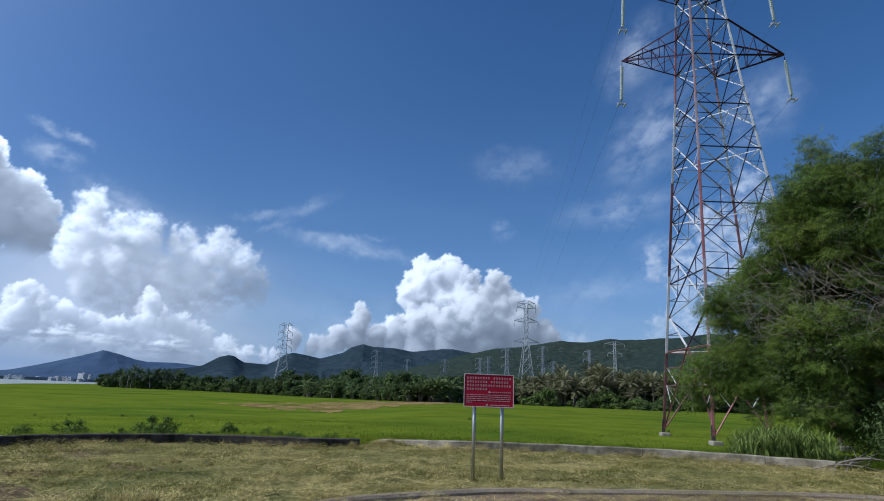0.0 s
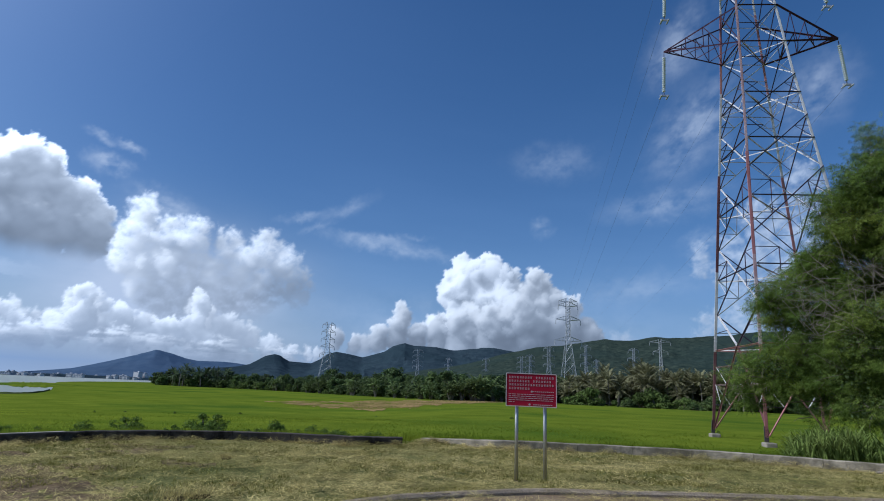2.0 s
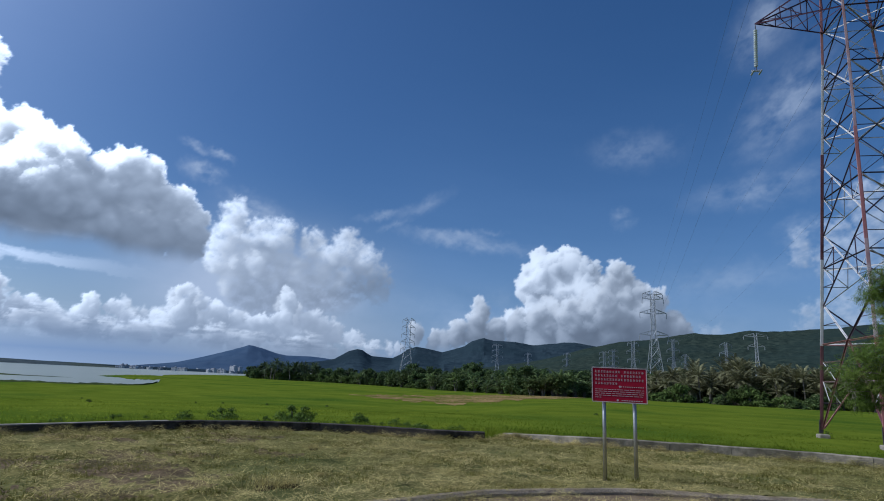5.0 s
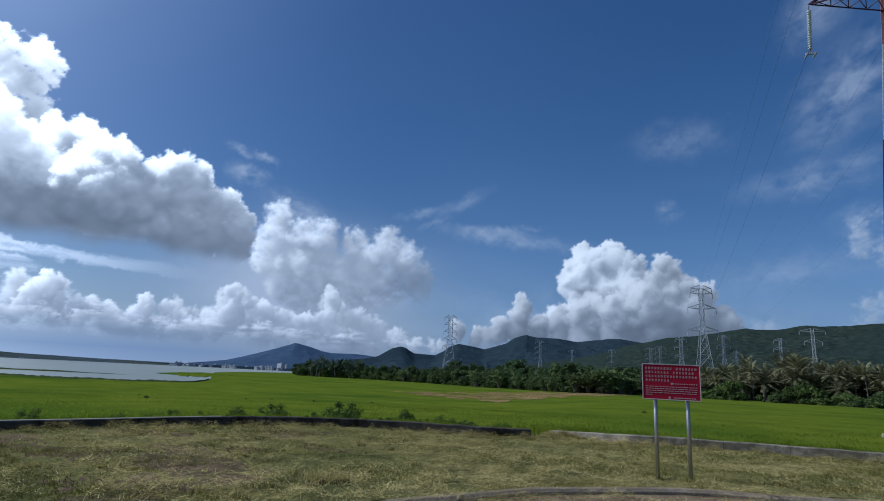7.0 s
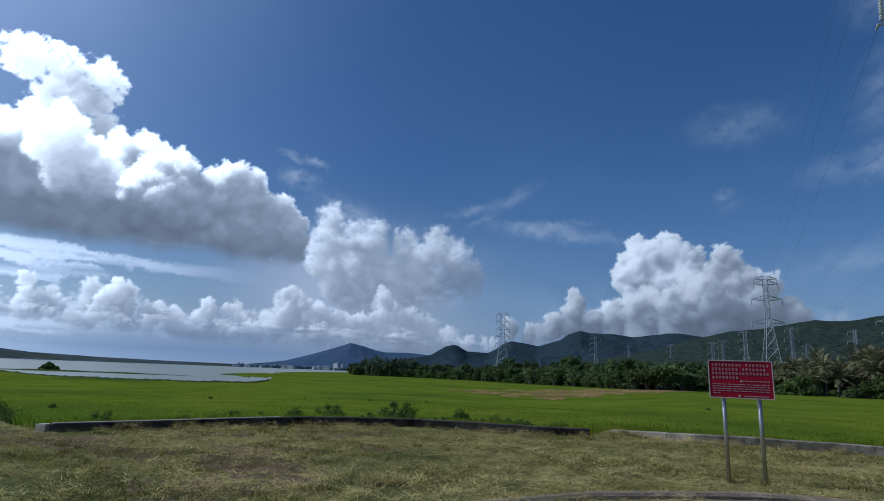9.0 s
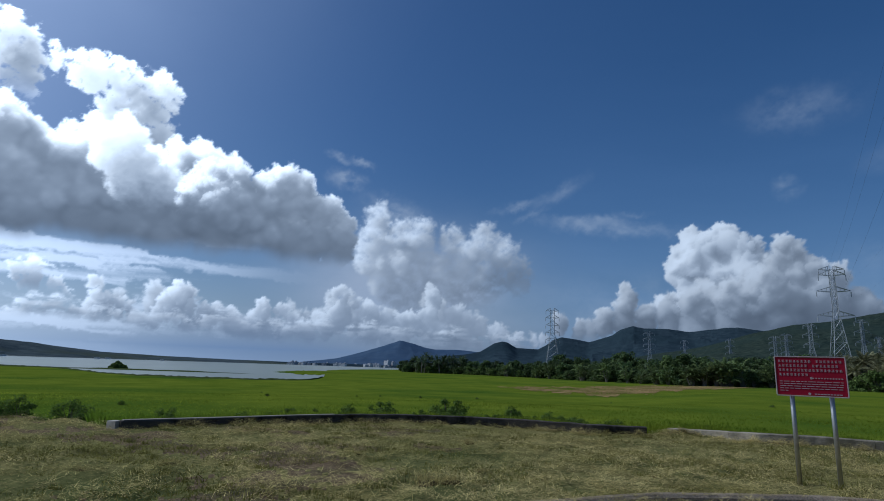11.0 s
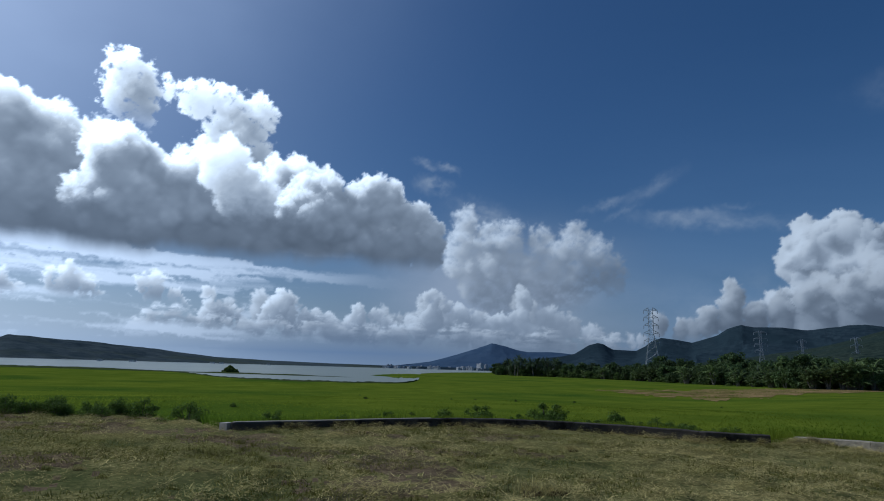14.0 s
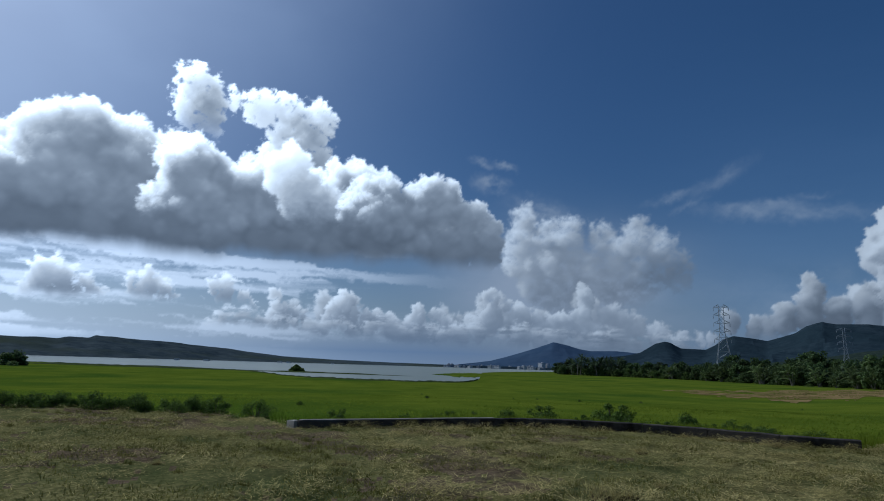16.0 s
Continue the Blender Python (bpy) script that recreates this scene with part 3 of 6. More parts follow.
def heap(lobes, base, soft=0.2, ragged=0.3, fade=0.5, seed=1, fullness=1.0, flat=1.0):
    """Cover and relief of one cumulus built of billows, drawn out sideways by flat; base: (azimuths, elevations) of its foot."""
    relief, inside = np.full(GA.shape, -9.0), np.full(GA.shape, -9.0)
    for a, e, z, r in billows(lobes, seed, fullness):
        i0, i1 = np.searchsorted(CAZ, (a - flat * r - 0.7, a + flat * r + 0.7))
        j0, j1 = np.searchsorted(CEL, (e - r - 0.7, e + r + 0.7))
        if i1 <= i0 or j1 <= j0:
            continue
        w = (slice(i0, i1), slice(j0, j1))
        d2 = ((LITE_A[w] - a) / flat) ** 2 + (LITE_E[w] - e) ** 2
        relief[w] = np.maximum(relief[w], np.where(d2 < r * r, z + np.sqrt(np.maximum(r * r - d2, 0)), -9))
        inside[w] = np.maximum(inside[w], r - np.sqrt(d2))
    foot = np.interp(CAZ, *base)[:, None] + 1.3 * (fbm(GA * 0.45, GE * 0.3 + 11, 4) - 0.5)
    near = 1 - smoothstep(0.0, 2.0, GE - foot)
    dens = np.minimum(inside, 0.6) + ragged * FRAY * (1 + near)
    cover = smoothstep(-0.05, soft, dens) * smoothstep(-fade, fade, GE - foot)
    return cover, relief, foot


RA, RE = np.radians(GA), np.radians(GE)
FWD = np.stack([np.sin(RA) * np.cos(RE), np.cos(RA) * np.cos(RE), np.sin(RE)], -1)
RIGHT = np.stack([np.cos(RA), -np.sin(RA), 0 * RA], -1)
UPV = np.cross(RIGHT, FWD)
S_R, S_U, S_F = (np.tensordot(v, SUN_DIR, (2, 0)) for v in (RIGHT, UPV, FWD))
NEAR_SUN = np.clip(S_F, 0, 1)


def moved(f, da, de, fill):
    """The field seen da, de steps further on."""
    out = np.full_like(f, fill)
    n, m = f.shape
    out[max(0, -da):n - max(0, da), max(0, -de):m - max(0, de)] = f[max(0, da):n - max(0, -da), max(0, de):m - max(0, -de)]
    return out


def lit(cover, relief, foot, thick=1.0, ambient=0.3, rise=5.0, bulk=1.0):
    """Brightness of the billows: sunlight that gets through the cloud towards the sun, skylight, light through thin edges."""
    seen = cover > 0.02
    sr, su, sf = (float(v[seen].mean()) for v in (S_R, S_U, S_F))
    h = np.where(relief < -5, 0, relief)
    tau, last = np.zeros_like(h), 0.0
    for k in range(14):
        reach = 0.15 * 1.34 ** k
        da, de = int(round(reach * sr / CLOUD_STEP)), int(round(reach * su / CLOUD_STEP))
        ray = h - reach * sf
        there, mass = moved(h, da, de, 0.0), moved(cover, da, de, 0.0)
        tau += (reach - last) * mass * smoothstep(-0.12, 0.12 + 0.1 * reach, there - ray) * smoothstep(-0.5, 0.5, ray + bulk * there + 0.4)
        last = reach
    tau = 0.40 * tau + 0.35 * blur(tau, 4) + 0.25 * blur(tau, 14)
    sunlit = 0.72 * np.exp(-1.5 * thick * tau) + 0.28 * np.exp(-0.4 * thick * tau)
    hollow = np.clip(1 + 0.30 * (blur(h, 2) - blur(h, 12)), 0.82, 1.15)
    facing, upward = 0, 0
    for n, share in ((1, 0.16), (3, 0.26), (8, 0.30), (20, 0.28)):
        ga, ge = np.gradient(blur(h, n), CLOUD_STEP)
        size = np.sqrt(1 + ga ** 2 + ge ** 2)
        facing = facing + share * np.clip(((-ga * S_R - ge * S_U - S_F) / size + 0.55) / 1.4, 0, 1)
        upward = upward + share * (0.5 - 0.5 * ge / size)
    low = smoothstep(0.0, rise, GE - foot)
    sky_part = ambient * (0.62 + 0.38 * low) * (0.75 + 0.45 * upward) * hollow * (0.8 + 0.4 * fbm(GA * 0.35 + 3, GE * 0.5, 4, 0.5))
    b = sky_part + (0.22 + 0.95 * facing) * sunlit * (1.12 - ambient)
    thin = sunlit ** 2 * NEAR_SUN ** 2
    return np.clip(b * (1 + 1.3 * NEAR_SUN ** 2 * sunlit) + 2.7 * thin, 0.0, 5.0)


CREST = [(-67.2, 24.9, 2.2), (-67.5, 23.1, 2.0), (-65.8, 24.2, 1.7), (-65.2, 22.4, 1.3), (-66.2, 21.4, 0.8), (-68.3, 23.9, 1.2), (-63.7, 24.5, 0.9), (-61.8, 24.7, 1.1),
         (-60.4, 24.6, 1.4), (-58.7, 24.9, 1.3), (-57.2, 23.8, 1.8), (-55.5, 24.0, 2.0), (-54.0, 23.9, 1.2), (-56.2, 22.1, 2.4), (-58.6, 20.7, 2.2), (-59.8, 20.1, 1.5),
         (-56.8, 19.8, 2.7), (-54.6, 20.1, 1.9), (-57.2, 18.1, 2.7), (-55.0, 17.8, 2.6), (-59.5, 17.4, 2.2)]
BIG_LEFT = [(-95, 14, 3.0), (-90, 13.6, 3.0), (-85.2, 13.9, 2.6), (-83.1, 15.7, 1.9), (-81.2, 17.6, 1.2), (-79.1, 18.9, 1.6), (-77.6, 19.6, 1.6), (-76.0, 20.1, 1.7), (-74.5, 19.9, 1.3),
            (-72.2, 18.8, 2.1), (-73.3, 17.1, 2.3), (-69.4, 18.7, 1.5), (-66.4, 18.9, 1.7), (-64.9, 18.8, 1.1), (-67.2, 17.2, 3.0), (-70.4, 15.7, 3.4), (-73.9, 14.5, 3.2),
            (-77.3, 15.3, 3.5), (-80.0, 14.7, 3.1), (-75.3, 17.9, 2.0), (-82.7, 13.2, 3.1), (-84.8, 11.8, 3.0), (-68.2, 12.7, 3.0), (-72.7, 12.3, 2.8), (-76.9, 12.0, 2.6), (-80.7, 11.8, 2.4), (-88, 11.8, 2.6)]
BIG_RIGHT = [(-62.5, 16.4, 2.6), (-61.0, 17.1, 2.0), (-59.3, 16.0, 2.7), (-55.9, 15.5, 3.3), (-52.4, 14.7, 3.4), (-49.0, 14.3, 3.4), (-46.0, 14.5, 2.8), (-44.2, 16.8, 1.8),
             (-43.1, 17.8, 1.6), (-41.4, 17.2, 1.6), (-41.9, 15.2, 2.6), (-39.0, 14.7, 2.2), (-37.2, 13.1, 1.9), (-37.4, 11.9, 1.5), (-40.7, 12.4, 2.4), (-44.2, 12.3, 2.4),
             (-47.7, 12.7, 2.6), (-51.1, 12.5, 2.5), (-54.6, 12.8, 2.8), (-59.0, 13.0, 3.2), (-63.2, 13.1, 3.1), (-66.0, 14.8, 3.0), (-52.1, 17.5, 2.7), (-50.3, 17.6, 2.3), (-48.5, 16.9, 2.4), (-47.3, 15.6, 2.2)]
MIDDLE = [(-33.1, 15.1, 1.6), (-33.4, 13.1, 2.3), (-30.8, 13.6, 1.8), (-29.1, 12.5, 2.5), (-31.9, 11.4, 2.5), (-28.2, 13.8, 1.0), (-25.2, 12.9, 1.7), (-22.2, 14.0, 1.5),
          (-21.5, 12.8, 1.8), (-20.0, 11.6, 2.0), (-18.6, 10.5, 1.6), (-23.7, 11.2, 2.4), (-22.2, 9.6, 2.0), (-26.4, 10.2, 2.2), (-30.3, 9.7, 2.2), (-17.6, 9.7, 0.9),
          (-27.5, 7.4, 2.1), (-24.9, 6.3, 1.9), (-29.7, 8.0, 1.7), (-25.9, 8.5, 2.2)]
BANK = [(-51.9, 6.0, 1.8), (-50.5, 6.6, 0.8), (-52.9, 5.1, 1.3), (-48.4, 4.5, 1.4), (-46.1, 4.2, 1.4), (-43.9, 5.2, 1.1), (-41.9, 5.5, 1.0), (-45.0, 4.0, 1.6), (-40.4, 4.2, 1.6),
        (-38.2, 5.1, 1.5), (-36.5, 6.8, 1.1), (-35.4, 6.0, 1.5), (-36.5, 4.8, 1.7), (-33.1, 5.2, 1.6), (-31.4, 4.6, 1.7), (-29.2, 4.7, 1.9), (-26.5, 4.7, 1.9), (-24.4, 5.2, 1.6),
        (-23.4, 4.5, 1.6), (-20.4, 4.2, 1.0), (-21.4, 3.4, 1.1), (-18.4, 3.4, 0.9), (-27.0, 6.9, 1.5), (-57.3, 5.4, 1.5), (-57.9, 6.7, 0.7), (-55.6, 4.4, 1.1), (-49.5, 3.6, 1.4),
        (-42.7, 3.5, 1.4), (-33.6, 3.5, 1.4), (-24.5, 3.2, 1.4), (-16.4, 3.4, 0.8)]
SMALL = [(-59.8, 5.0, 0.8), (-62.6, 7.2, 1.1), (-63.6, 7.2, 0.8), (-61.0, 6.5, 0.9), (-69.3, 7.1, 1.1), (-67.8, 6.2, 1.1), (-70.6, 7.0, 0.7), (-76.9, 7.0, 1.5), (-75.7, 6.5, 1.4),
         (-74.0, 6.2, 1.1), (-77.5, 6.3, 1.0), (-73.1, 5.5, 0.6), (-81.8, 5.3, 1.6), (-84.3, 4.9, 1.2), (-88, 6, 1.5)]
TOWERING = [(1.1, 11.9, 1.9), (-2.0, 12.0, 1.5), (-3.1, 10.8, 1.4), (2.6, 11.2, 1.4), (-1.0, 9.8, 2.6), (1.5, 9.2, 2.9), (3.9, 8.2, 2.3), (5.6, 11.7, 1.1), (6.6, 11.1, 0.9),
            (5.8, 9.0, 1.9), (7.6, 9.4, 1.2), (8.4, 7.5, 1.8), (7.4, 6.5, 1.9), (10.4, 6.5, 1.3), (4.2, 6.6, 2.4), (1.3, 6.6, 2.5), (-1.7, 6.6, 2.2), (-4.3, 6.2, 1.5),
            (-8.0, 7.7, 1.0), (-8.3, 6.3, 1.2), (-6.4, 5.9, 1.1), (-10.2, 5.3, 1.0), (-12.4, 4.6, 0.8), (-14.4, 5.1, 0.8), (9.3, 8.9, 1.0), (11.3, 5.8, 0.7), (-11.3, 4.3, 0.9)]
BEHIND = [(21.2, 13.9, 1.3), (24.7, 12.6, 2.5), (26.9, 16.1, 2.2), (24.9, 9.0, 2.7), (28.1, 13.4, 2.6), (27.7, 8.9, 2.8), (21.4, 7.5, 1.2), (23.1, 6.9, 1.5), (30.6, 15.7, 2.1),
          (14.1, 5.8, 0.9), (20.3, 6.1, 0.8), (30.0, 19.3, 1.9), (13.0, 5.7, 0.7), (31, 10, 2.5)]


SHELF = [(-62 + 1.5 * k, 4.1 - 0.035 * k + 0.3 * math.sin(2.1 * k), 0.75 + 0.22 * math.sin(1.3 * k + 1)) for k in range(30)]
GREAT = BIG_LEFT + BIG_RIGHT


def finer(lobes, seed, wide=0.75, tall=0.55):
    """Each swelling broken into a cluster of smaller ones."""
    rng = np.random.default_rng(seed)
    return [(a + rng.uniform(-wide, wide) * r, e + rng.uniform(-tall, tall) * r, r * rng.uniform(0.28, 0.6)) for a, e, r in lobes for _ in range(5)]


def all_clouds():
    """Colour (n, m, 3) and cover (n, m) of the whole cloudscape, far layers first."""
    colour, total = np.zeros(GA.shape + (3,)), np.zeros_like(GA)

    def over(b, cover, tint_dark=(0.66, 0.80, 1.0), tint_light=(0.95, 0.98, 1.0), gain=1.0):
        nonlocal colour, total
        t = np.clip(b, 0, 1)[..., None]
        c = (np.array(tint_dark) * (1 - t) + np.array(tint_light) * t) * b[..., None] * gain
        new_total = cover + total * (1 - cover)
        colour = np.where(new_total[..., None] > 1e-4, (c * cover[..., None] + colour * (total * (1 - cover))[..., None]) / np.maximum(new_total, 1e-4)[..., None], 0)
        total = new_total

    # pale haze and streaks low over the water and the hills
    haze = 0.68 * np.exp(-GE / 4.0) * smoothstep(-8, -60, GA) + 0.30 * np.exp(-GE / 3.0)
    streak = smoothstep(0.45, 0.68, fbm(GA * 0.10 + 5 + 0.6 * FRAY, GE * 0.8 + GA * 0.04 + 0.5 * FRAY, 5)) * smoothstep(0.5, 2.5, GE) * (1 - smoothstep(8.5, 12.5, GE)) * smoothstep(-36, -56, GA)
    over(0.46 + 4.4 * NEAR_SUN ** 3, np.clip(haze, 0, 0.8), (0.56, 0.80, 1.18), (0.76, 0.90, 1.08), gain=0.85)
    over(0.66 + 0 * GA, 0.64 * np.exp(-GE / 9.0) * smoothstep(-28, -10, GA) * (0.75 + 0.5 * fbm(GA * 0.09 + 8, GE * 0.5 + 0.05 * GA, 5)), (0.52, 0.78, 1.22), (0.52, 0.78, 1.22), gain=0.9)
    over(0.80 + 5.0 * NEAR_SUN ** 3, 0.50 * streak, (0.85, 0.92, 1.05), (0.95, 0.98, 1.03), gain=1.0)
    # thin high cloud: (azimuth, elevation, half-length, half-width, slope, strength)
    wisps = ((7.6, 23, 4.0, 1.5, 0.0, 0.26), (21.5, 25, 3.8, 3.2, 0.6, 0.48), (20.5, 32.3, 3.0, 2.4, 0.5, 0.45), (31.6, 26, 3.0, 2.6, 0.3, 0.45), (15.5, 10.5, 6.0, 1.4, 0.1, 0.22),
             (18.8, 18.3, 5.0, 1.3, 0.1, 0.40), (6.2, 16.4, 1.0, 0.8, 0.0, 0.35), (21.5, 14.4, 1.8, 1.1, 0.2, 0.6), (0, 6, 16, 3.0, 0.0, 0.25))
    veils = ((-18.9, 16.4, 2.0, 0.42, 0.25, 0.34), (-17.0, 15.6, 1.4, 0.3, 0.3, 0.24), (-8.5, 14.0, 6.5, 0.7, -0.10, 0.36), (-12.0, 14.8, 4.5, 0.5, -0.05, 0.30), (-7.0, 15.3, 1.6, 0.25, 0.0, 0.2),
             (-36.5, 18.4, 1.8, 0.8, -0.1, 0.75), (-37.7, 20.6, 1.1, 0.4, -0.3, 0.6), (-35, 20.2, 1.1, 0.35, -0.3, 0.6), (-14.5, 17.5, 2.6, 0.7, 0.5, 0.25), (-31.5, 15.5, 3.0, 1.3, -0.2, 0.55))
    for a, e, ra, re, slope, k in wisps + veils:
        u, v = (WARP_A - a) / ra, (WARP_E - e - slope * (GA - a)) / re
        q = np.exp(-1.3 * (u * u + v * v)) * smoothstep(3.2, 1.6, u * u + v * v)
        n = fbm(GA * 0.5 + 3, GE * 0.8 - slope * GA * 0.4, 6, 0.6)
        over(0.80 + 0 * GA, k * q * smoothstep(0.12, 0.85, n), gain=0.95)
    glow = smoothstep(0.45, 1.0, NEAR_SUN) ** 2
    over(0.95 + 0.5 * glow, 0.38 * glow * (0.75 + 0.5 * fbm(GA * 0.12, GE * 0.2, 4)), (0.74, 0.88, 1.10), (0.78, 0.90, 1.10))
    veil = np.exp(-((GA + 30) / 9.5) ** 2 - ((GE - 7.5) / 5) ** 2) * (0.6 + 0.8 * fbm(GA * 0.22, GE * 0.5, 5))
    over(0.70 + 0 * GA, np.clip(1.35 * veil, 0, 0.92), (0.80, 0.89, 1.05), (0.86, 0.93, 1.04), gain=0.9)
    # lobes, foot; soft, ragged, fade, seed, fullness; thick, ambient, rise; gain, cover
    great_foot = ([-100, -85, -80, -74.5, -68, -58, -46, -37.7, -33], [8.6, 8.6, 9.2, 9.7, 9.8, 10.1, 10.5, 10.0, 9.8])
    bank_foot = ([-63, -57, -52, -40, -29, -17], [3.3, 3.1, 2.9, 2.3, 1.9, 1.9])
    mass = None

    def cumulus(lobes, base, soft, ragged, fade, seed, fullness, thick, ambient, rise, gain, k):
        nonlocal mass
        cover, relief, foot = heap(lobes, base, soft, ragged, fade, seed, fullness, 2.2 if lobes is SHELF else 1.0)
        b = lit(cover, relief, foot, thick, ambient, rise)
        if lobes is SHELF:
            grain = fbm(GA * 0.35 + 2 + 0.5 * FRAY, GE * 2.4 + 0.10 * GA + 0.8 * FRAY, 5, 0.6)
            b = b * (0.72 + 0.56 * grain)
            cover = cover * smoothstep(0.30, 0.55, grain + 0.12 * smoothstep(1.6, 0.4, GE - foot))
        if lobes is GREAT:
            mass = b
        elif mass is not None:
            b = mass + (b - mass) * 0.85 * smoothstep(2.2, 6.5, GE - foot + 2.5 * FRAY)
            cover = cover * smoothstep(1.5, 4.5, GE - foot)
        if mass is not None or lobes[0][1] > 20:
            b = b * (0.96 + 0.20 * smoothstep(0.55, 1.15, b))
        over(b, cover * k, gain=gain)

    cumulus(MIDDLE + finer(MIDDLE, 23), ([-36, -32, -27.6, -23.8, -20.7, -16.7], [8.0, 5.6, 4.6, 6.6, 7.6, 8.2]), 0.8, 0.9, 2.2, 3, 0.95, 0.46, 0.58, 4, 0.80, 0.84)
    cumulus(finer(BANK, 21, 0.9, 0.35), bank_foot, 0.35, 0.8, 0.8, 4, 1.0, 0.8, 0.52, 3, 0.78, 0.82)
    cumulus(finer(BANK, 22, 0.6, 0.5), bank_foot, 0.16, 0.45, 0.9, 5, 1.0, 0.85, 0.44, 2, 0.92, 0.92)
    cumulus(SHELF, bank_foot, 0.5, 1.1, 0.5, 6, 1.0, 0.7, 0.55, 2, 0.80, 0.86)
    cumulus([(a, e, 1.0 * r) for a, e, r in SMALL], ([-84.5, -79.6, -72.6, -67.3, -61, -58.8], [3.9, 4.7, 5.3, 5.6, 5.7, 4.6]), 0.4, 1.3, 0.7, 7, 1.0, 0.6, 0.47, 2, 1.02, 0.94)
    cumulus(TOWERING, ([-14.6, -3.8, 5.9, 12.3], [3.4, 3.4, 3.5, 4.4]), 0.2, 0.4, 0.9, 9, 1.0, 1.3, 0.38, 5, 0.90, 1.0)
    cumulus([(a, e, r) for a, e, r in TOWERING if e < 8.5 or a > 4.5], ([-14.6, -3.8, 5.9, 12.3], [3.4, 3.4, 3.5, 4.4]), 0.5, 0.7, 1.2, 10, 1.0, 1.6, 0.40, 5, 0.70, 0.94)
    cumulus(BEHIND, ([18, 34], [4.5, 4.5]), 1.2, 1.5, 1.6, 11, 1.0, 0.5, 0.58, 5, 0.70, 0.56)
    cumulus([(a, e, 0.9 * r) for a, e, r in CREST], ([-75, -63.6, -60.8, -58, -52], [21.4, 21.2, 18.2, 14.0, 14.0]), 0.45, 1.5, 2.0, 15, 1.0, 0.26, 0.52, 5, 0.98, 1.0)
    cumulus(GREAT, great_foot, 0.3, 0.5, 1.0, 14, 1.0, 0.52, 0.45, 6, 1.0, 1.0)
    cumulus([q for q in GREAT if q[0] < -79], great_foot, 0.3, 0.5, 1.0, 13, 1.0, 0.50, 0.46, 6, 1.0, 1.0)
    cumulus([q for q in GREAT if -81 < q[0] < -61], great_foot, 0.3, 0.5, 1.0, 16, 1.0, 0.52, 0.45, 6, 0.97, 1.0)
    cumulus([q for q in GREAT if -69 < q[0] and (q[0] < -46 or q[1] < 13)], great_foot, 0.3, 0.5, 1.0, 17, 1.0, 0.52, 0.45, 6, 0.97, 1.0)
    cumulus([(-58.8, 18.8, 1.5), (-57.5, 19.6, 2.1), (-56.6, 17.6, 2.2), (-55.0, 16.3, 2.0), (-53.2, 15.6, 1.8)], ([-62, -50], [10.4, 10.4]), 0.5, 0.6, 2.0, 19, 1.0, 0.22, 0.55, 5, 0.98, 1.0)
    cumulus([q for q in GREAT if -50 < q[0]], great_foot, 0.3, 0.5, 1.0, 18, 1.0, 0.75, 0.40, 6, 0.95, 1.0)
    over(0.64 + 0.9 * NEAR_SUN ** 2, 0.36 * np.exp(-GE / 5.0) * smoothstep(0.02, 0.3, total), (0.70, 0.84, 1.06), (0.74, 0.87, 1.06), gain=0.85)
    rain = np.exp(-((GA + 44) / 17) ** 2) * np.exp(-np.abs(GE - 1.3) / 1.3)
    over(0.5 + 0.5 * NEAR_SUN ** 3, 0.8 * rain, (0.52, 0.74, 1.12), (0.55, 0.76, 1.12), gain=0.85)
    return colour, total


def cloud_dome(radius=4880):
    colour, cover = all_clouds()
    cover = cover * smoothstep(-104, -98, GA) * (1 - smoothstep(42, 45.5, GA)) * (1 - smoothstep(36, 39.5, GE))
    keep = cover > 0.002
    n, m = GA.shape
    idx = np.arange(n * m).reshape(n, m)
    f = np.stack([idx[:-1, :-1], idx[1:, :-1], idx[1:, 1:], idx[:-1, 1:]], -1)
    used = (keep[:-1, :-1] | keep[1:, :-1] | keep[1:, 1:] | keep[:-1, 1:])
    f = f[used]
    ids, inv = np.unique(f, return_inverse=True)
    me = np_mesh("clouds", (FWD.reshape(-1, 3) * radius)[ids], inv.reshape(-1, 4), None, True)
    at = me.color_attributes.new("cloud", "FLOAT_COLOR", "POINT")
    rgba = np.concatenate([colour.reshape(-1, 3)[ids], cover.reshape(-1, 1)[ids]], 1)
    at.data.foreach_set("color", rgba.ravel())
    m_ = bpy.data.materials.new("sunlit_cloud")
    m_.use_nodes = True
    N, L = m_.node_tree.nodes, m_.node_tree.links
    N.clear()
    out, em, tr, mx, ca = (N.new(k) for k in ("ShaderNodeOutputMaterial", "ShaderNodeEmission", "ShaderNodeBsdfTransparent", "ShaderNodeMixShader", "ShaderNodeAttribute"))
    ca.attribute_name = "cloud"
    em.inputs["Strength"].default_value = 1.0
    L.new(ca.outputs["Color"], em.inputs["Color"])
    L.new(ca.outputs["Alpha"], mx.inputs[0])
    L.new(tr.outputs[0], mx.inputs[1])
    L.new(em.outputs[0], mx.inputs[2])
    L.new(mx.outputs[0], out.inputs["Surface"])
    m_.cycles.emission_sampling = "NONE"
    me.materials.append(m_)
    return tagged(new("backdrop_clouds", me), "white cumulus with grey flat bases in a deep blue sky", "clouds", kind="structure")


clouds = cloud_dome()


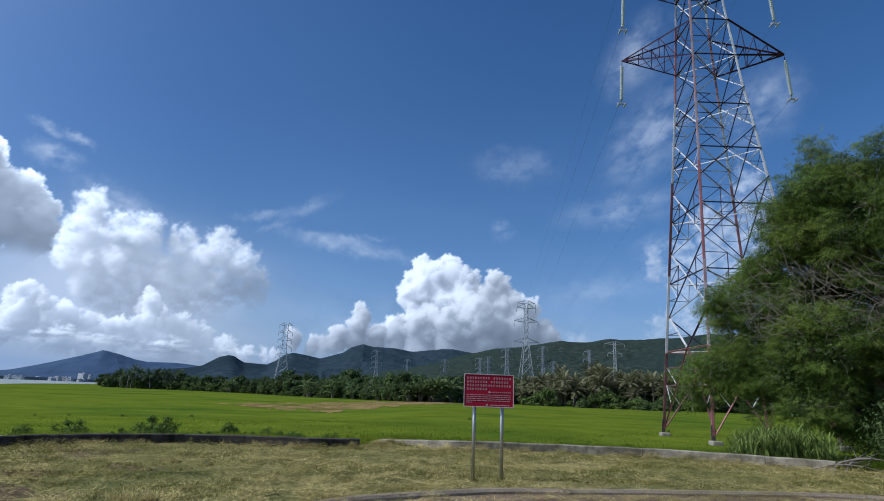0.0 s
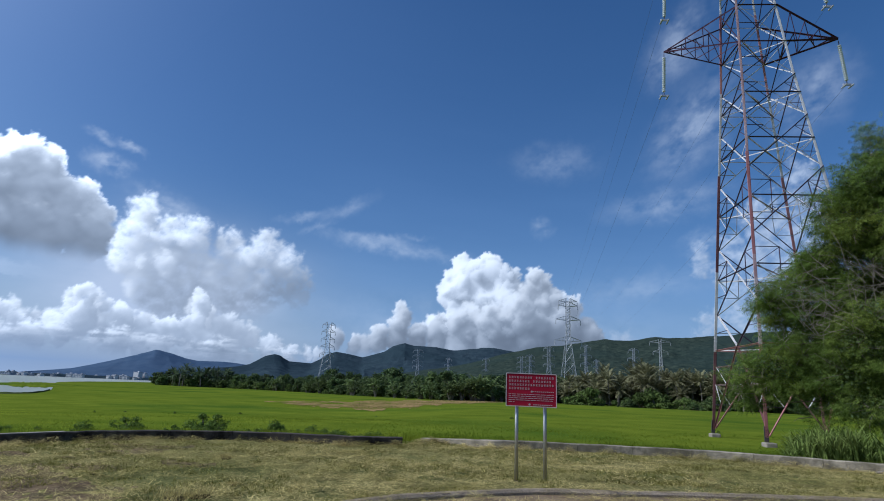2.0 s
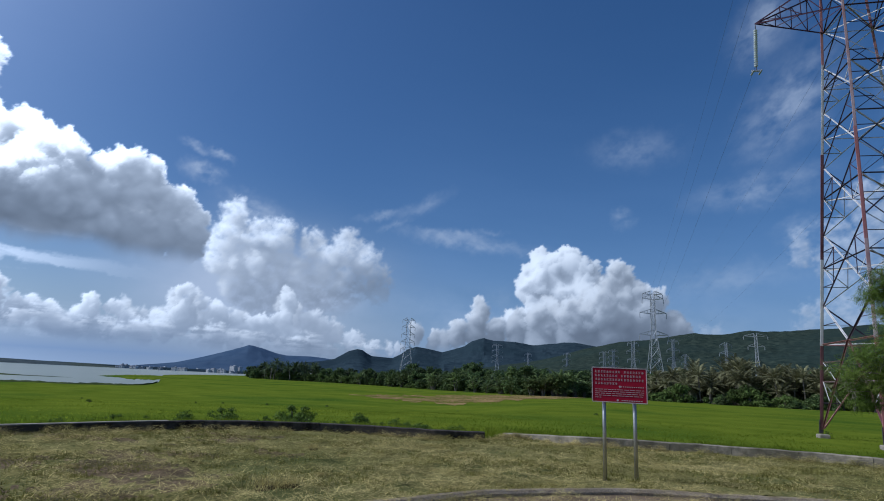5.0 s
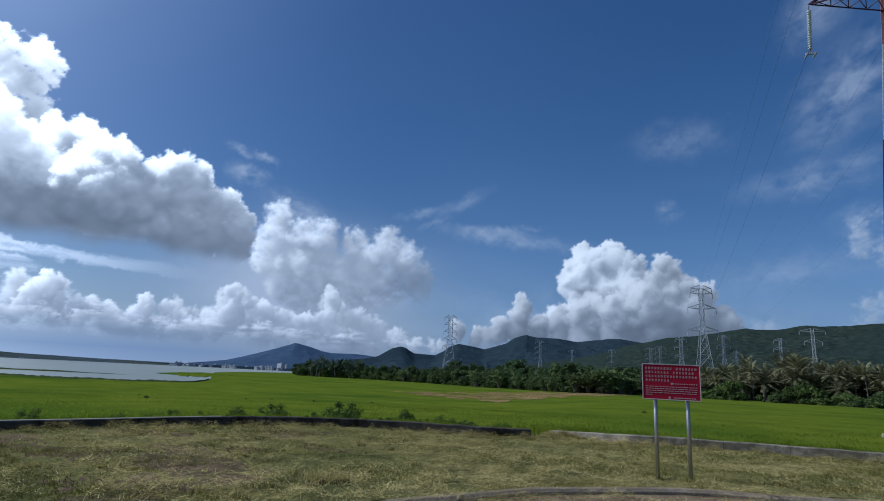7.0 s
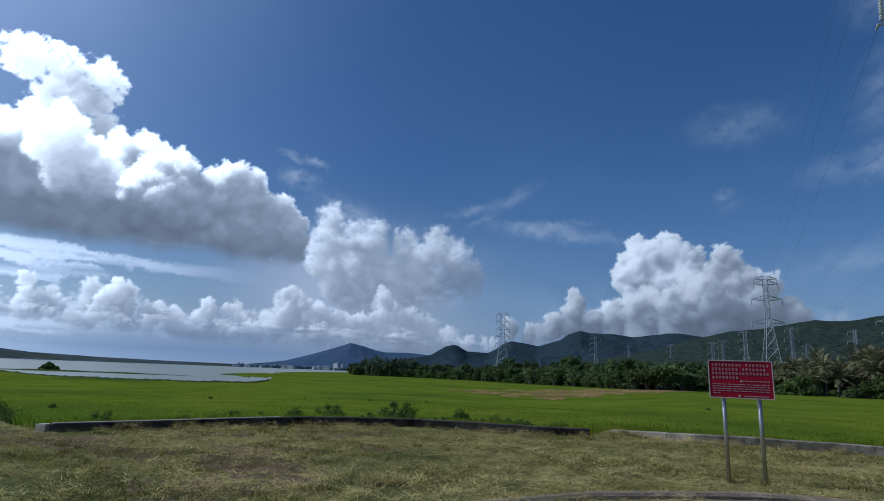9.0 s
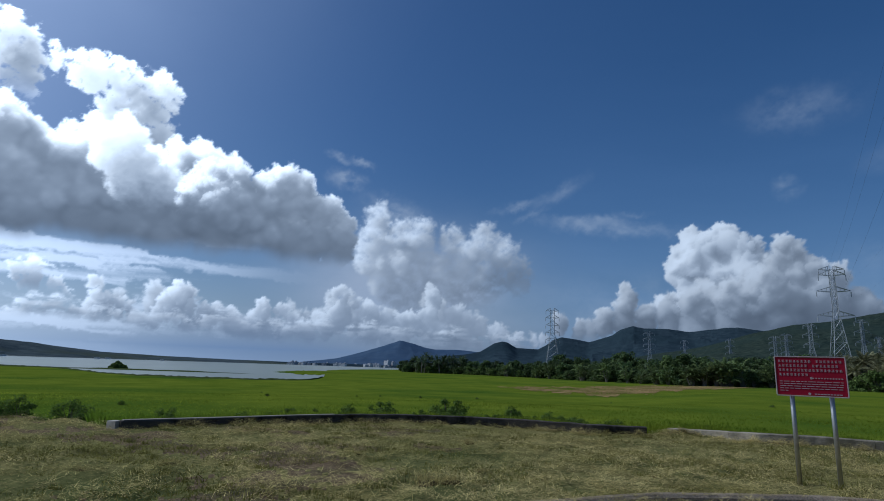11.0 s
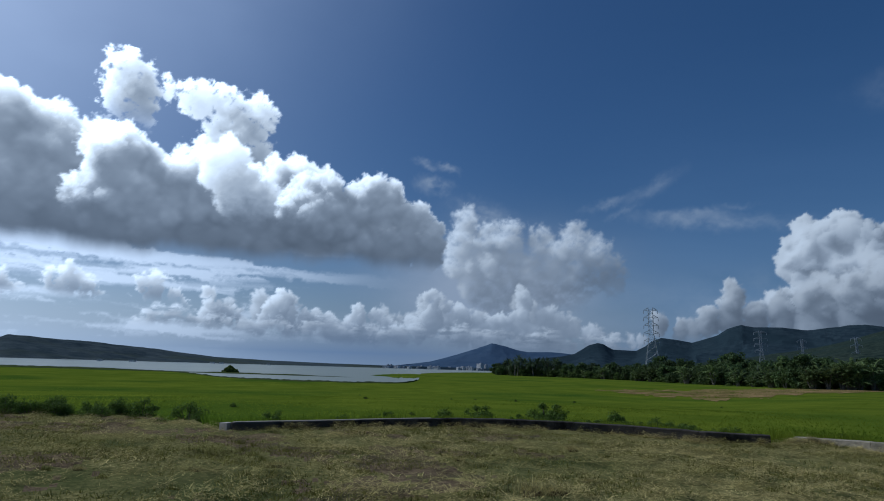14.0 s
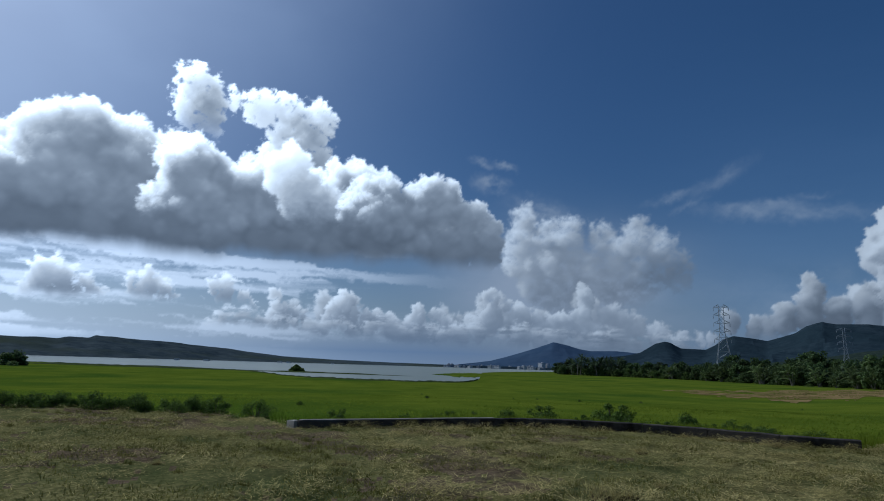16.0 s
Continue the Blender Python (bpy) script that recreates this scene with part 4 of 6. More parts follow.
# ---------------------------------------------------------------- notice board by the kerb
def notice_board():
    """A red notice on two steel posts; the writing stands as plain bars."""
    x0, x1, yb = 0.505, 1.41, 10.67
    w, zt, zb = x1 - x0, 1.905, 1.325
    cx, cz, h = (x0 + x1) / 2, (zt + zb) / 2, zt - zb
    board = empty("notice_board", (cx, yb, 0.05), label="crimson notice board with white lettering on two steel posts", category="sign")

    def local(bm):
        bmesh.ops.translate(bm, vec=(-cx, -yb, -0.05), verts=bm.verts[:])
        return bm

    bm = bmesh.new()
    box(bm, w - 0.02, 0.018, h - 0.02, (cx, yb, cz), 0.003)
    panel = part("panel", local(bm), M["sign_red"], board)
    for nm, sx, sz, px, pz in (("frame_top", w, 0.013, cx, zt), ("frame_bottom", w, 0.013, cx, zb), ("frame_side", 0.013, h - 0.015, x0, cz), ("frame_side", 0.013, h - 0.015, x1, cz)):
        bm = bmesh.new()
        box(bm, sx, 0.03, sz, (px, yb - 0.003, pz), 0.004)
        part(nm, local(bm), M["white_print"], board, "pale aluminium edge")
    yf = yb - 0.0125
    rng = random.Random(4)
    rows = ((0, 1.0), (1, 0.98), (2, 1.0), (3, 0.52))
    for row, fill in rows:
        z = zt - 0.068 - row * 0.066
        n = int(17 * fill)
        bm = bmesh.new()
        for k in range(n):
            if row in (0, 1) and k in (9 - row,):
                continue
            px = x0 + 0.045 + k * 0.0485
            s = 0.036
            for stroke in range(4):
                box(bm, s * rng.uniform(0.6, 1.0), 0.003, 0.0042, (px + s / 2, yf, z + 0.016 - stroke * 0.0105))
            box(bm, 0.006, 0.003, s * 0.9, (px + s * rng.uniform(0.25, 0.75), yf - 0.001, z))
        tagged(part("text_line", local(bm), M["white_print"], panel, "line of white block lettering"), kind="stuff")
    bm = bmesh.new()
    for k in range(11):
        box(bm, 0.02, 0.003, 0.015, (x1 - 0.42 + k * 0.036, yf, zt - 0.315))
    tagged(part("text_line", local(bm), M["white_print"], panel, "small white lettering"), kind="stuff")
    for row in range(5):
        bm = bmesh.new()
        px, end = x0 + 0.045, x1 - 0.05 if row < 4 else x0 + 0.16
        while px < end:
            lw = min(rng.uniform(0.03, 0.10), end - px)
            box(bm, lw, 0.003, 0.009, (px + lw / 2, yf, zt - 0.368 - row * 0.034))
            px += lw + 0.014
        tagged(part("text_line", local(bm), M["white_print"], panel, "small white lettering"), kind="stuff")
    bm = bmesh.new()
    for k in range(9):
        box(bm, 0.03, 0.003, 0.014, (x0 + 0.50 + k * 0.039, yf, zb + 0.035))
    tagged(part("text_line", local(bm), M["white_print"], panel, "small white lettering"), kind="stuff")
    for px, pz in ((x1 - 0.445, zt - 0.315), (x0 + 0.42, zb + 0.037)):
        bm = bmesh.new()
        bmesh.ops.create_cone(bm, cap_ends=True, segments=16, radius1=0.018, radius2=0.018, depth=0.003, matrix=Matrix.Translation((px, yf, pz)) @ Matrix.Rotation(math.pi / 2, 4, "X"))
        part("emblem", local(bm), M["white_print"], panel, "round white emblem")
    for px in (0.70, 1.205):
        bm = bmesh.new()
        tube(bm, [(px, yb + 0.045, -0.15), (px, yb + 0.045, zt - 0.06)], [0.032, 0.032], 14)
        post = part("post", local(bm), M["steel"], board, "round brushed-steel post", smooth=True)
        for z in (zt - 0.12, zb + 0.1):
            bm = bmesh.new()
            box(bm, 0.09, 0.012, 0.03, (px, yb + 0.012, z), 0.003)
            part("clamp", local(bm), M["steel"], post)
    return board


notice_board()


# ---------------------------------------------------------------- the lattice tower
TOWER = np.array([16.79, 31.85, -0.45])
LEAN = -0.018


def insulator(parent, top, length=2.6, discs=17, swing=0.0):
    holder = empty("insulator_string", (0, 0, 0))
    holder.parent = parent
    holder["label"] = "string of pale porcelain discs"
    x, y, z = top
    bm = bmesh.new()
    tube(bm, [(x, y, z), (x + swing, y, z - length - 0.25)], [0.025, 0.025], 5)
    part("rod", bm, M["dark_steel"], holder)
    for k in range(discs):
        bm = bmesh.new()
        zz = z - 0.3 - k * (length - 0.3) / discs
        xx = x + swing * (z - zz) / length
        tube(bm, [(xx, y, zz), (xx, y, zz - 0.04), (xx, y, zz - 0.09)], [0.05, 0.115, 0.08], 10)
        part("disc", bm, M["glass_disc"], holder, smooth=True)
    bm = bmesh.new()
    box(bm, 0.5, 0.08, 0.12, (x + swing, y, z - length - 0.22), 0.02)
    for s in (-1, 1):
        box(bm, 0.08, 0.5, 0.08, (x + swing + s * 0.2, y, z - length - 0.32), 0.02)
    part("clamp", bm, M["galvanised"], holder)


def band(z):
    """Aviation bands by height over the foot."""
    for top, m in ((4.9, "tower_red"), (9.6, "tower_white"), (15.6, "tower_red"), (21.0, "tower_white"), (26.5, "tower_red"), (99, "tower_white")):
        if z < top:
            return m


def lattice_tower():
    """A four-legged transmission tower with tension arms, painted in red and white bands."""
    t = empty("transmission_tower", TOWER, label="tall red and white lattice transmission tower standing in the meadow", category="transmission tower")
    half0, half1, waist, crown = 3.15, 1.27, 23.0, 37.0

    def half(z):
        return half0 + (half1 - half0) * z / waist if z < waist else half1 - 0.052 * (z - waist)

    def node(sx, sy, z):
        return Vector((sx * half(z) + LEAN * z, sy * half(z), z))

    corners = ((-1, -1), (1, -1), (1, 1), (-1, 1))
    cuts = [0.5, 4.9, 9.6, 15.6, 21.0, 26.5, crown]
    for sx, sy in corners:
        bm = bmesh.new()
        box(bm, 0.52, 0.52, 0.8, (sx * half0, sy * half0, -0.12), 0.05)
        part("footing", bm, M["concrete_grey"], t, "concrete footing block")
        bm = bmesh.new()
        angle_bar(bm, node(sx, sy, 0.3), node(sx, sy, 1.0), 0.2)
        part("stub", bm, M["dark_steel"], t, "black-coated leg foot")
        for z0, z1 in zip(cuts, cuts[1:]):
            bm = bmesh.new()
            w = 0.16 if z0 < 15 else 0.135 if z0 < 26 else 0.12
            angle_bar(bm, node(sx, sy, z0), node(sx, sy, z1), w)
            # pink is faded paint; the white and dark legs imitate sun and shade
            faded_or_shaded = {(-1, -1): "tower_pink", (1, -1): "tower_white"}.get((sx, sy)) if z0 > 15 or 4 < z0 < 9 or (sx, sy) == (1, -1) and z0 > 9 else None
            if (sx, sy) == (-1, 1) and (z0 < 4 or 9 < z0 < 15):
                faded_or_shaded = "tower_shade_red"
            part("leg", bm, M[faded_or_shaded or band((z0 + z1) / 2)], t)
    corner_pairs = [(corners[i], corners[(i + 1) % 4]) for i in range(4)]
    # light and shade painted into each face: rising brace, falling brace, girt
    tones = (("tower_shade", "galvanised", "tower_shade"), ("tower_white", "tower_shade", "galvanised"), ("tower_shade", "tower_white", "galvanised"), ("tower_shade", "tower_white", "tower_shade"))

    def bar(name, p, q, w, shade):
        bm = bmesh.new()
        angle_bar(bm, p, q, w)
        part(name, bm, M[shade], t)

    def at(c, z):
        return node(*c, z)

    for face, (a, b) in enumerate(corner_pairs):
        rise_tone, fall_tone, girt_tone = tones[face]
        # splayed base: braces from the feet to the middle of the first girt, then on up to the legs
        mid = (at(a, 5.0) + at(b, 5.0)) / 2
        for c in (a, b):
            bar("brace", at(c, 0.6), mid, 0.08, "tower_shade_red" if face == 3 else "tower_red")
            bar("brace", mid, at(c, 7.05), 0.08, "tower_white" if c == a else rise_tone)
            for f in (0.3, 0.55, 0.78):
                bar("strut", at(c, 0.6 + 4.4 * f), at(c, 0.6).lerp(mid, f), 0.05, "tower_pink" if f > 0.5 else "tower_shade")
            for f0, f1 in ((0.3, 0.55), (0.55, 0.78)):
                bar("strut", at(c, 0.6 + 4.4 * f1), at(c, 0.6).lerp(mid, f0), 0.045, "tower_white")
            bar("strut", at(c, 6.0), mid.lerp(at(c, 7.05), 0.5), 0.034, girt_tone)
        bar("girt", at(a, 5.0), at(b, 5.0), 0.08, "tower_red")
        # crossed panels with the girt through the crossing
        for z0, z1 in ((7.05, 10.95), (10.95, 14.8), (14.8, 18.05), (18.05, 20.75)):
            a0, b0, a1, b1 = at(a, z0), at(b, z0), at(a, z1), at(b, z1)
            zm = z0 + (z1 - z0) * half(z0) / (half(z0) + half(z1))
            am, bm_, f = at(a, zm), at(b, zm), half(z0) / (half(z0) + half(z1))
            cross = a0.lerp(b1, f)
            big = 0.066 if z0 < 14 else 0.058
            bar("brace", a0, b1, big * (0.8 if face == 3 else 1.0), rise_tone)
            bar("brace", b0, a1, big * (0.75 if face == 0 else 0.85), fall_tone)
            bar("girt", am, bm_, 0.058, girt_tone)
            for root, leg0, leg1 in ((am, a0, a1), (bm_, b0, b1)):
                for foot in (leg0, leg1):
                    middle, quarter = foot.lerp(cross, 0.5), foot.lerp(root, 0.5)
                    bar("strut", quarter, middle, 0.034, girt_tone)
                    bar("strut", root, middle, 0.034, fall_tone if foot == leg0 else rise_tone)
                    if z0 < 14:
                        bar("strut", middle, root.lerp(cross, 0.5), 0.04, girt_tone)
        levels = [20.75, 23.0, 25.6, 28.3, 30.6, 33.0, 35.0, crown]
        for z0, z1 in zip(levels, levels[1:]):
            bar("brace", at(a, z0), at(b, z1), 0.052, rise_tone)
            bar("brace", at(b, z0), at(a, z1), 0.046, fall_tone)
            bar("girt", at(a, z1), at(b, z1), 0.058, "arm_shade_red" if face in (0, 3) else girt_tone)
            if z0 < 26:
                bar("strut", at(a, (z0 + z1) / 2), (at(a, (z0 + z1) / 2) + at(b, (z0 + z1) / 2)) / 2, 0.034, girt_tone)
    for z in (5.0, 9.0, 12.9, 16.5, 19.5, 23.0, 27.6, 32.0):
        for i in (0, 1):
            bar("plan_brace", node(*corners[i], z), node(*corners[i + 2], z), 0.055, "tower_white" if i else "tower_pink")
    for z, reach in ((23.0, 5.35), (28.3, 4.95), (33.0, 4.5)):
        rise = 2.6 if z < 25 else 2.3
        for s in (-1, 1):
            arm = empty("crossarm")
            arm.parent = t
            arm["label"] = "tapering red lattice crossarm"
            tip = Vector((s * reach + LEAN * z - (0.75 if s > 0 else 0), -0.8 if s > 0 else 0, z + (0.45 if s > 0 else 0.12)))
            lower, upper = [node(s, sy, z) for sy in (-1, 1)], [node(s, sy, z + rise) for sy in (-1, 1)]
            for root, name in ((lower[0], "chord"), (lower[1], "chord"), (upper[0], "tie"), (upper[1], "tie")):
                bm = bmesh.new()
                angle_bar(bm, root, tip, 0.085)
                part(name, bm, M["arm_shade_red"], arm)
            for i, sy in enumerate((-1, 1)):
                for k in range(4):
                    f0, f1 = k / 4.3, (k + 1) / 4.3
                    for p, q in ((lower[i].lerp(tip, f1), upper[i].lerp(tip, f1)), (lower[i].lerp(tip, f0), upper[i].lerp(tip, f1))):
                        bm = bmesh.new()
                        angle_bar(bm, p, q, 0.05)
                        part("lacing", bm, M["arm_shade_red"], arm)
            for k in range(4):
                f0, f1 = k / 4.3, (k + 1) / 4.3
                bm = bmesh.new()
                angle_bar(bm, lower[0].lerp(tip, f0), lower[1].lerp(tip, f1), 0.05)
                part("lacing", bm, M["arm_shade_red"], arm)
            insulator(t, tip + Vector((0, 0, -0.15)), 2.7, swing=0.15 * s)
    for sx, sy in corners:
        bm = bmesh.new()
        angle_bar(bm, node(sx, sy, crown), Vector((LEAN * 40, 0, 40.5)), 0.14)
        part("peak_member", bm, M["tower_white"], t)
    return t


lattice_tower()


# ---------------------------------------------------------------- pylons in the distance
def far_pylon(kind, height, arms, top, foot):
    """A pylon drawn in its main members: legs, crossed faces, arms and short strings."""
    e = empty("pylon", label="distant galvanised lattice pylon rising behind the trees", category="pylon", group="pylons across the plain")
    hb, ht = height * foot / 2, height * top / 2

    def node(sx, sy, f):
        g = min(1.0, f / 0.62)
        w = hb + (ht - hb) * g ** 0.8
        return Vector((sx * w, sy * w, f * height))

    mat = M[kind]
    cs = ((-1, -1), (1, -1), (1, 1), (-1, 1))
    for c in cs:
        bm = bmesh.new()
        tube(bm, [node(*c, k / 8) for k in range(9)], [height * 0.0021] * 9, 4)
        part("leg", bm, mat, e)
    for i in range(4):
        a, b = cs[i], cs[(i + 1) % 4]
        bm = bmesh.new()
        fs = [0, 0.13, 0.25, 0.36, 0.46, 0.55, 0.62, 0.68, 0.74, 0.80, 0.86, 0.92, 0.97]
        for f0, f1 in zip(fs, fs[1:]):
            for p, q in ((node(*a, f0), node(*b, f1)), (node(*b, f0), node(*a, f1)), (node(*a, f1), node(*b, f1))):
                tube(bm, [p, q], [height * 0.0014] * 2, 3)
        part("bracing", bm, mat, e)
    for f, reach in arms:
        for s in (-1, 1):
            bm = bmesh.new()
            tip = Vector((s * reach * height, 0, (f + 0.008) * height))
            for sy in (-1, 1):
                for ff in (f, f + 0.045):
                    tube(bm, [node(s, sy, min(ff, 1.0)), tip], [height * 0.0024] * 2, 3)
            for k in (0.3, 0.6):
                tube(bm, [node(s, 1, f).lerp(tip, k), node(s, -1, min(1, f + 0.045)).lerp(tip, k)], [height * 0.0016] * 2, 3)
            part("crossarm", bm, mat, e)
        for s in (-1, 1):
            bm = bmesh.new()
            x = s * reach * height
            tube(bm, [(x, 0, f * height), (x, 0, (f - 0.045) * height)], [height * 0.0035] * 2, 5)
            part("insulator_string", bm, mat, e)
    return e


def stand(az, r):
    x, y = math.sin(radians(az)) * r, math.cos(radians(az)) * r
    return x, y, float(land_z(np.array([x]), np.array([y]))[0])


SIX_ARMS = ((0.60, 0.115), (0.72, 0.12), (0.84, 0.12), (0.96, 0.115))
FOUR_ARMS = ((0.64, 0.11), (0.80, 0.115), (0.95, 0.10))
CLOSE_ARMS = ((0.52, 0.105), (0.63, 0.105), (0.74, 0.10), (0.85, 0.10), (0.955, 0.095))
LINE_ARMS = ((0.575, 0.135), (0.78, 0.125), (0.92, 0.10), (0.965, 0.095))
# azimuth, range, height, finish, turn, arms, width of top and foot to height
PYLONS = ((-15.1, 520, 60.0, "galvanised", 20, CLOSE_ARMS, 0.062, 0.27), (8.75, 330, 57.5, "galvanised", 8, LINE_ARMS, 0.036, 0.19), (-6.1, 640, 48.0, "far_steel", 10, SIX_ARMS, 0.040, 0.20),
          (6.85, 560, 49.0, "far_steel", 5, FOUR_ARMS, 0.050, 0.24), (10.4, 600, 55.0, "far_steel", 15, FOUR_ARMS, 0.034, 0.17), (4.2, 720, 49.0, "far_steel", 12, SIX_ARMS, 0.045, 0.22),
          (5.05, 700, 50.0, "far_steel", 18, SIX_ARMS, 0.045, 0.22), (14.8, 560, 49.0, "far_steel", 3, FOUR_ARMS, 0.036, 0.18), (-3.05, 800, 49.0, "far_steel", 25, FOUR_ARMS, 0.040, 0.20),
          (17.2, 420, 43.5, "galvanised", -10, ((0.80, 0.11), (0.95, 0.16)), 0.036, 0.18), (11.4, 640, 43.0, "far_steel", 30, FOUR_ARMS, 0.040, 0.20), (0.7, 900, 57.0, "far_steel", 16, FOUR_ARMS, 0.040, 0.20))
for az, r, hgt, finish, turn, arms, top, foot in PYLONS:
    py = far_pylon(finish, hgt, arms, top, foot)
    x, y, z = stand(az, r)
    py.matrix_basis = pose(x, y, z, 0, 0, turn)


def wire(a, b, sag, r=0.007):
    bm = bmesh.new()
    pts = [Vector(a).lerp(Vector(b), k / 30) - Vector((0, 0, 4 * sag * (k / 30) * (1 - k / 30))) for k in range(31)]
    tube(bm, pts, [r] * 31, 4)
    return part("power_line", bm, M["wire"])


pb = Vector(stand(8.75, 330))
for z, reach, f, ra in ((23.0, 5.35, 0.575, 0.135), (28.3, 4.95, 0.78, 0.125), (33.0, 4.5, 0.92, 0.10)):
    for s in (-1, 1):
        a = Vector(TOWER) + Vector((s * reach + LEAN * z + 0.15 * s - (0.75 if s > 0 else 0), -0.8 if s > 0 else 0, z - 2.6))
        turn = radians(8)
        b = pb + Vector((s * ra * 57.5 * math.cos(turn), s * ra * 57.5 * math.sin(turn), (f - 0.045) * 57.5))
        tagged(wire(a, b, 5.0), "thin sagging conductor strung between tower and pylon", "power line", "power lines")


# ---------------------------------------------------------------- vegetation kinds
def leaf_cloud(centres, radii, per, size, rng, droop=0.3, flat=0.6):
    """Quads for leaves scattered in shells round clump centres."""
    cs = np.repeat(np.asarray(centres), per, 0)
    rs = np.repeat(np.asarray(radii), per, 0)
    n = len(cs)
    d = rng.normal(size=(n, 3))
    d /= np.linalg.norm(d, axis=1)[:, None]
    p = cs + d * (rs * rng.uniform(0.55, 1.08, n))[:, None] * np.array([1, 1, 0.75])
    nrm = d + rng.normal(size=(n, 3)) * flat + np.array([0, 0, 0.5])
    nrm /= np.linalg.norm(nrm, axis=1)[:, None]
    u = np.cross(nrm, rng.normal(size=(n, 3)))
    u /= np.linalg.norm(u, axis=1)[:, None]
    w = np.cross(nrm, u)
    s = size * rng.uniform(0.6, 1.4, n)
    u, w = u * s[:, None], w * (s * 0.55)[:, None]
    tip = np.zeros((n, 3))
    tip[:, 2] = -droop * s
    v = np.stack([p - u, p + w * 0.9, p + u + tip, p - w * 0.9], 1).reshape(-1, 3)
    return v, np.arange(4 * n).reshape(n, 4)


def broadleaf(name, height, width, seed, label, category="tree", mat="leaf", stems=1, clumps=26, per=42, size=0.42, low=0.25):
    """A tree: tapered trunk with limbs, and a crown of leaf clumps with gaps."""
    rng = np.random.default_rng(seed)
    e = empty(name, label=label, category=category)
    bm = bmesh.new()
    cs, rs = [], []
    for k in range(clumps):
        th, f = rng.uniform(0, 2 * np.pi), rng.uniform(0, 1)
        z = height * (low + (0.92 - low) * f)
        wide = width / 2 * math.sqrt(max(0.05, 1 - ((f - 0.42) / 0.66) ** 2)) * rng.uniform(0.35, 1.0)
        cs.append((math.cos(th) * wide, math.sin(th) * wide, z))
        rs.append(width * rng.uniform(0.10, 0.19))
    for s in range(stems):
        off = Vector((rng.uniform(-1, 1), rng.uniform(-1, 1), 0)) * (0.25 * (stems > 1))
        top = off * 3 + Vector((rng.uniform(-0.4, 0.4), rng.uniform(-0.4, 0.4), height * 0.6))
        tube(bm, [off + Vector((0, 0, -0.3)), off.lerp(top, 0.4), top], [height * 0.022, height * 0.016, height * 0.007], 7)
        for c in cs[s::stems][:9]:
            root = off.lerp(top, rng.uniform(0.3, 0.85))
            tube(bm, [root, root.lerp(Vector(c), 0.55) + Vector((0, 0, -0.03 * height)), Vector(c)], [height * 0.009, height * 0.006, 0.015], 4)
    part("trunk", bm, M["bark"], e)
    v, f = leaf_cloud(cs, rs, per, size, rng)
    part("crown", np_mesh("crown", v, f, M[mat]), None, e)
    return e


def fronds(head, count, rise, length, rng, droop=0.03):
    """Feathered fronds from a head: verts and quads."""
    V, F = [], []
    for k in range(count):
        th = k * 2.4 + rng.uniform(-0.3, 0.3)
        ang = rng.uniform(*rise)
        ln = rng.uniform(*length)
        d = np.array([math.cos(th), math.sin(th), 0])
        side = np.array([-d[1], d[0], 0])
        rib = []
        p = np.array(head)
        for s in range(10):
            rib.append(p)
            p = p + ln / 9 * (d * math.cos(ang) + np.array([0, 0, math.sin(ang)]))
            ang -= droop + 0.45 * droop * s
        for s in range(9):
            a, b = rib[s], rib[s + 1]
            wlen = 0.18 * ln * math.sin(math.pi * (s + 1.3) / 11.5)
            for sg in (-1, 1):
                for g in (0.0, 0.5):
                    q = a + (b - a) * g
                    tip = q + side * sg * wlen * 0.8 + (b - a) * 0.9 + np.array([0, 0, -0.30 * wlen])
                    i = len(V)
                    V += [q, q + (b - a) * 0.48, tip + (b - a) * 0.1, tip]
                    F.append((i, i + 1, i + 2, i + 3))
    return V, F


def palm(height, seed, label, mat="frond", group="palms by the meadow", length=(3.4, 5.0)):
    """A coconut palm: curved ringed trunk and a head of drooping feathered fronds."""
    rng = np.random.default_rng(seed)
    e = empty("palm_tree", label=label, category="palm tree", group=group)
    bm = bmesh.new()
    lx, ly = rng.uniform(-1.2, 1.2, 2)
    pts = [(lx * t * t, ly * t * t, height * t - 0.3) for t in np.linspace(0, 1, 9)]
    tube(bm, pts, list(np.linspace(0.26, 0.15, 9)), 8)
    part("trunk", bm, M["palm_trunk"], e, smooth=True)
    V, F = fronds(Vector(pts[-1]), 30, (-0.45, 1.35), length, rng)
    part("crown", np_mesh("crown", np.array(V), np.array(F), M[mat]), None, e)
    return e


def palm_clump(seed, label):
    """A clump of short-stemmed palms whose fronds fan upwards from one stool."""
    rng = np.random.default_rng(seed)
    e = empty("palm_clump", label=label, category="palm clump", group="palm clumps in the belt")
    bm = bmesh.new()
    V, F = [], []
    for k in range(6):
        th = k * 1.05 + rng.uniform(-0.3, 0.3)
        out = rng.uniform(0.5, 1.5)
        head = Vector((math.cos(th) * out, math.sin(th) * out, rng.uniform(1.0, 3.9)))
        tube(bm, [(0.15 * math.cos(th), 0.15 * math.sin(th), -0.3), head * 0.5, head], [0.12, 0.10, 0.07], 5)
        v, f = fronds(head, 9, (0.35, 1.45), (2.2, 3.6), rng, 0.055)
        F += [tuple(i + len(V) for i in q) for q in f]
        V += v
    part("trunk", bm, M["palm_trunk"], e)
    part("crown", np_mesh("crown", np.array(V), np.array(F), M["frond_green"]), None, e)
    return e


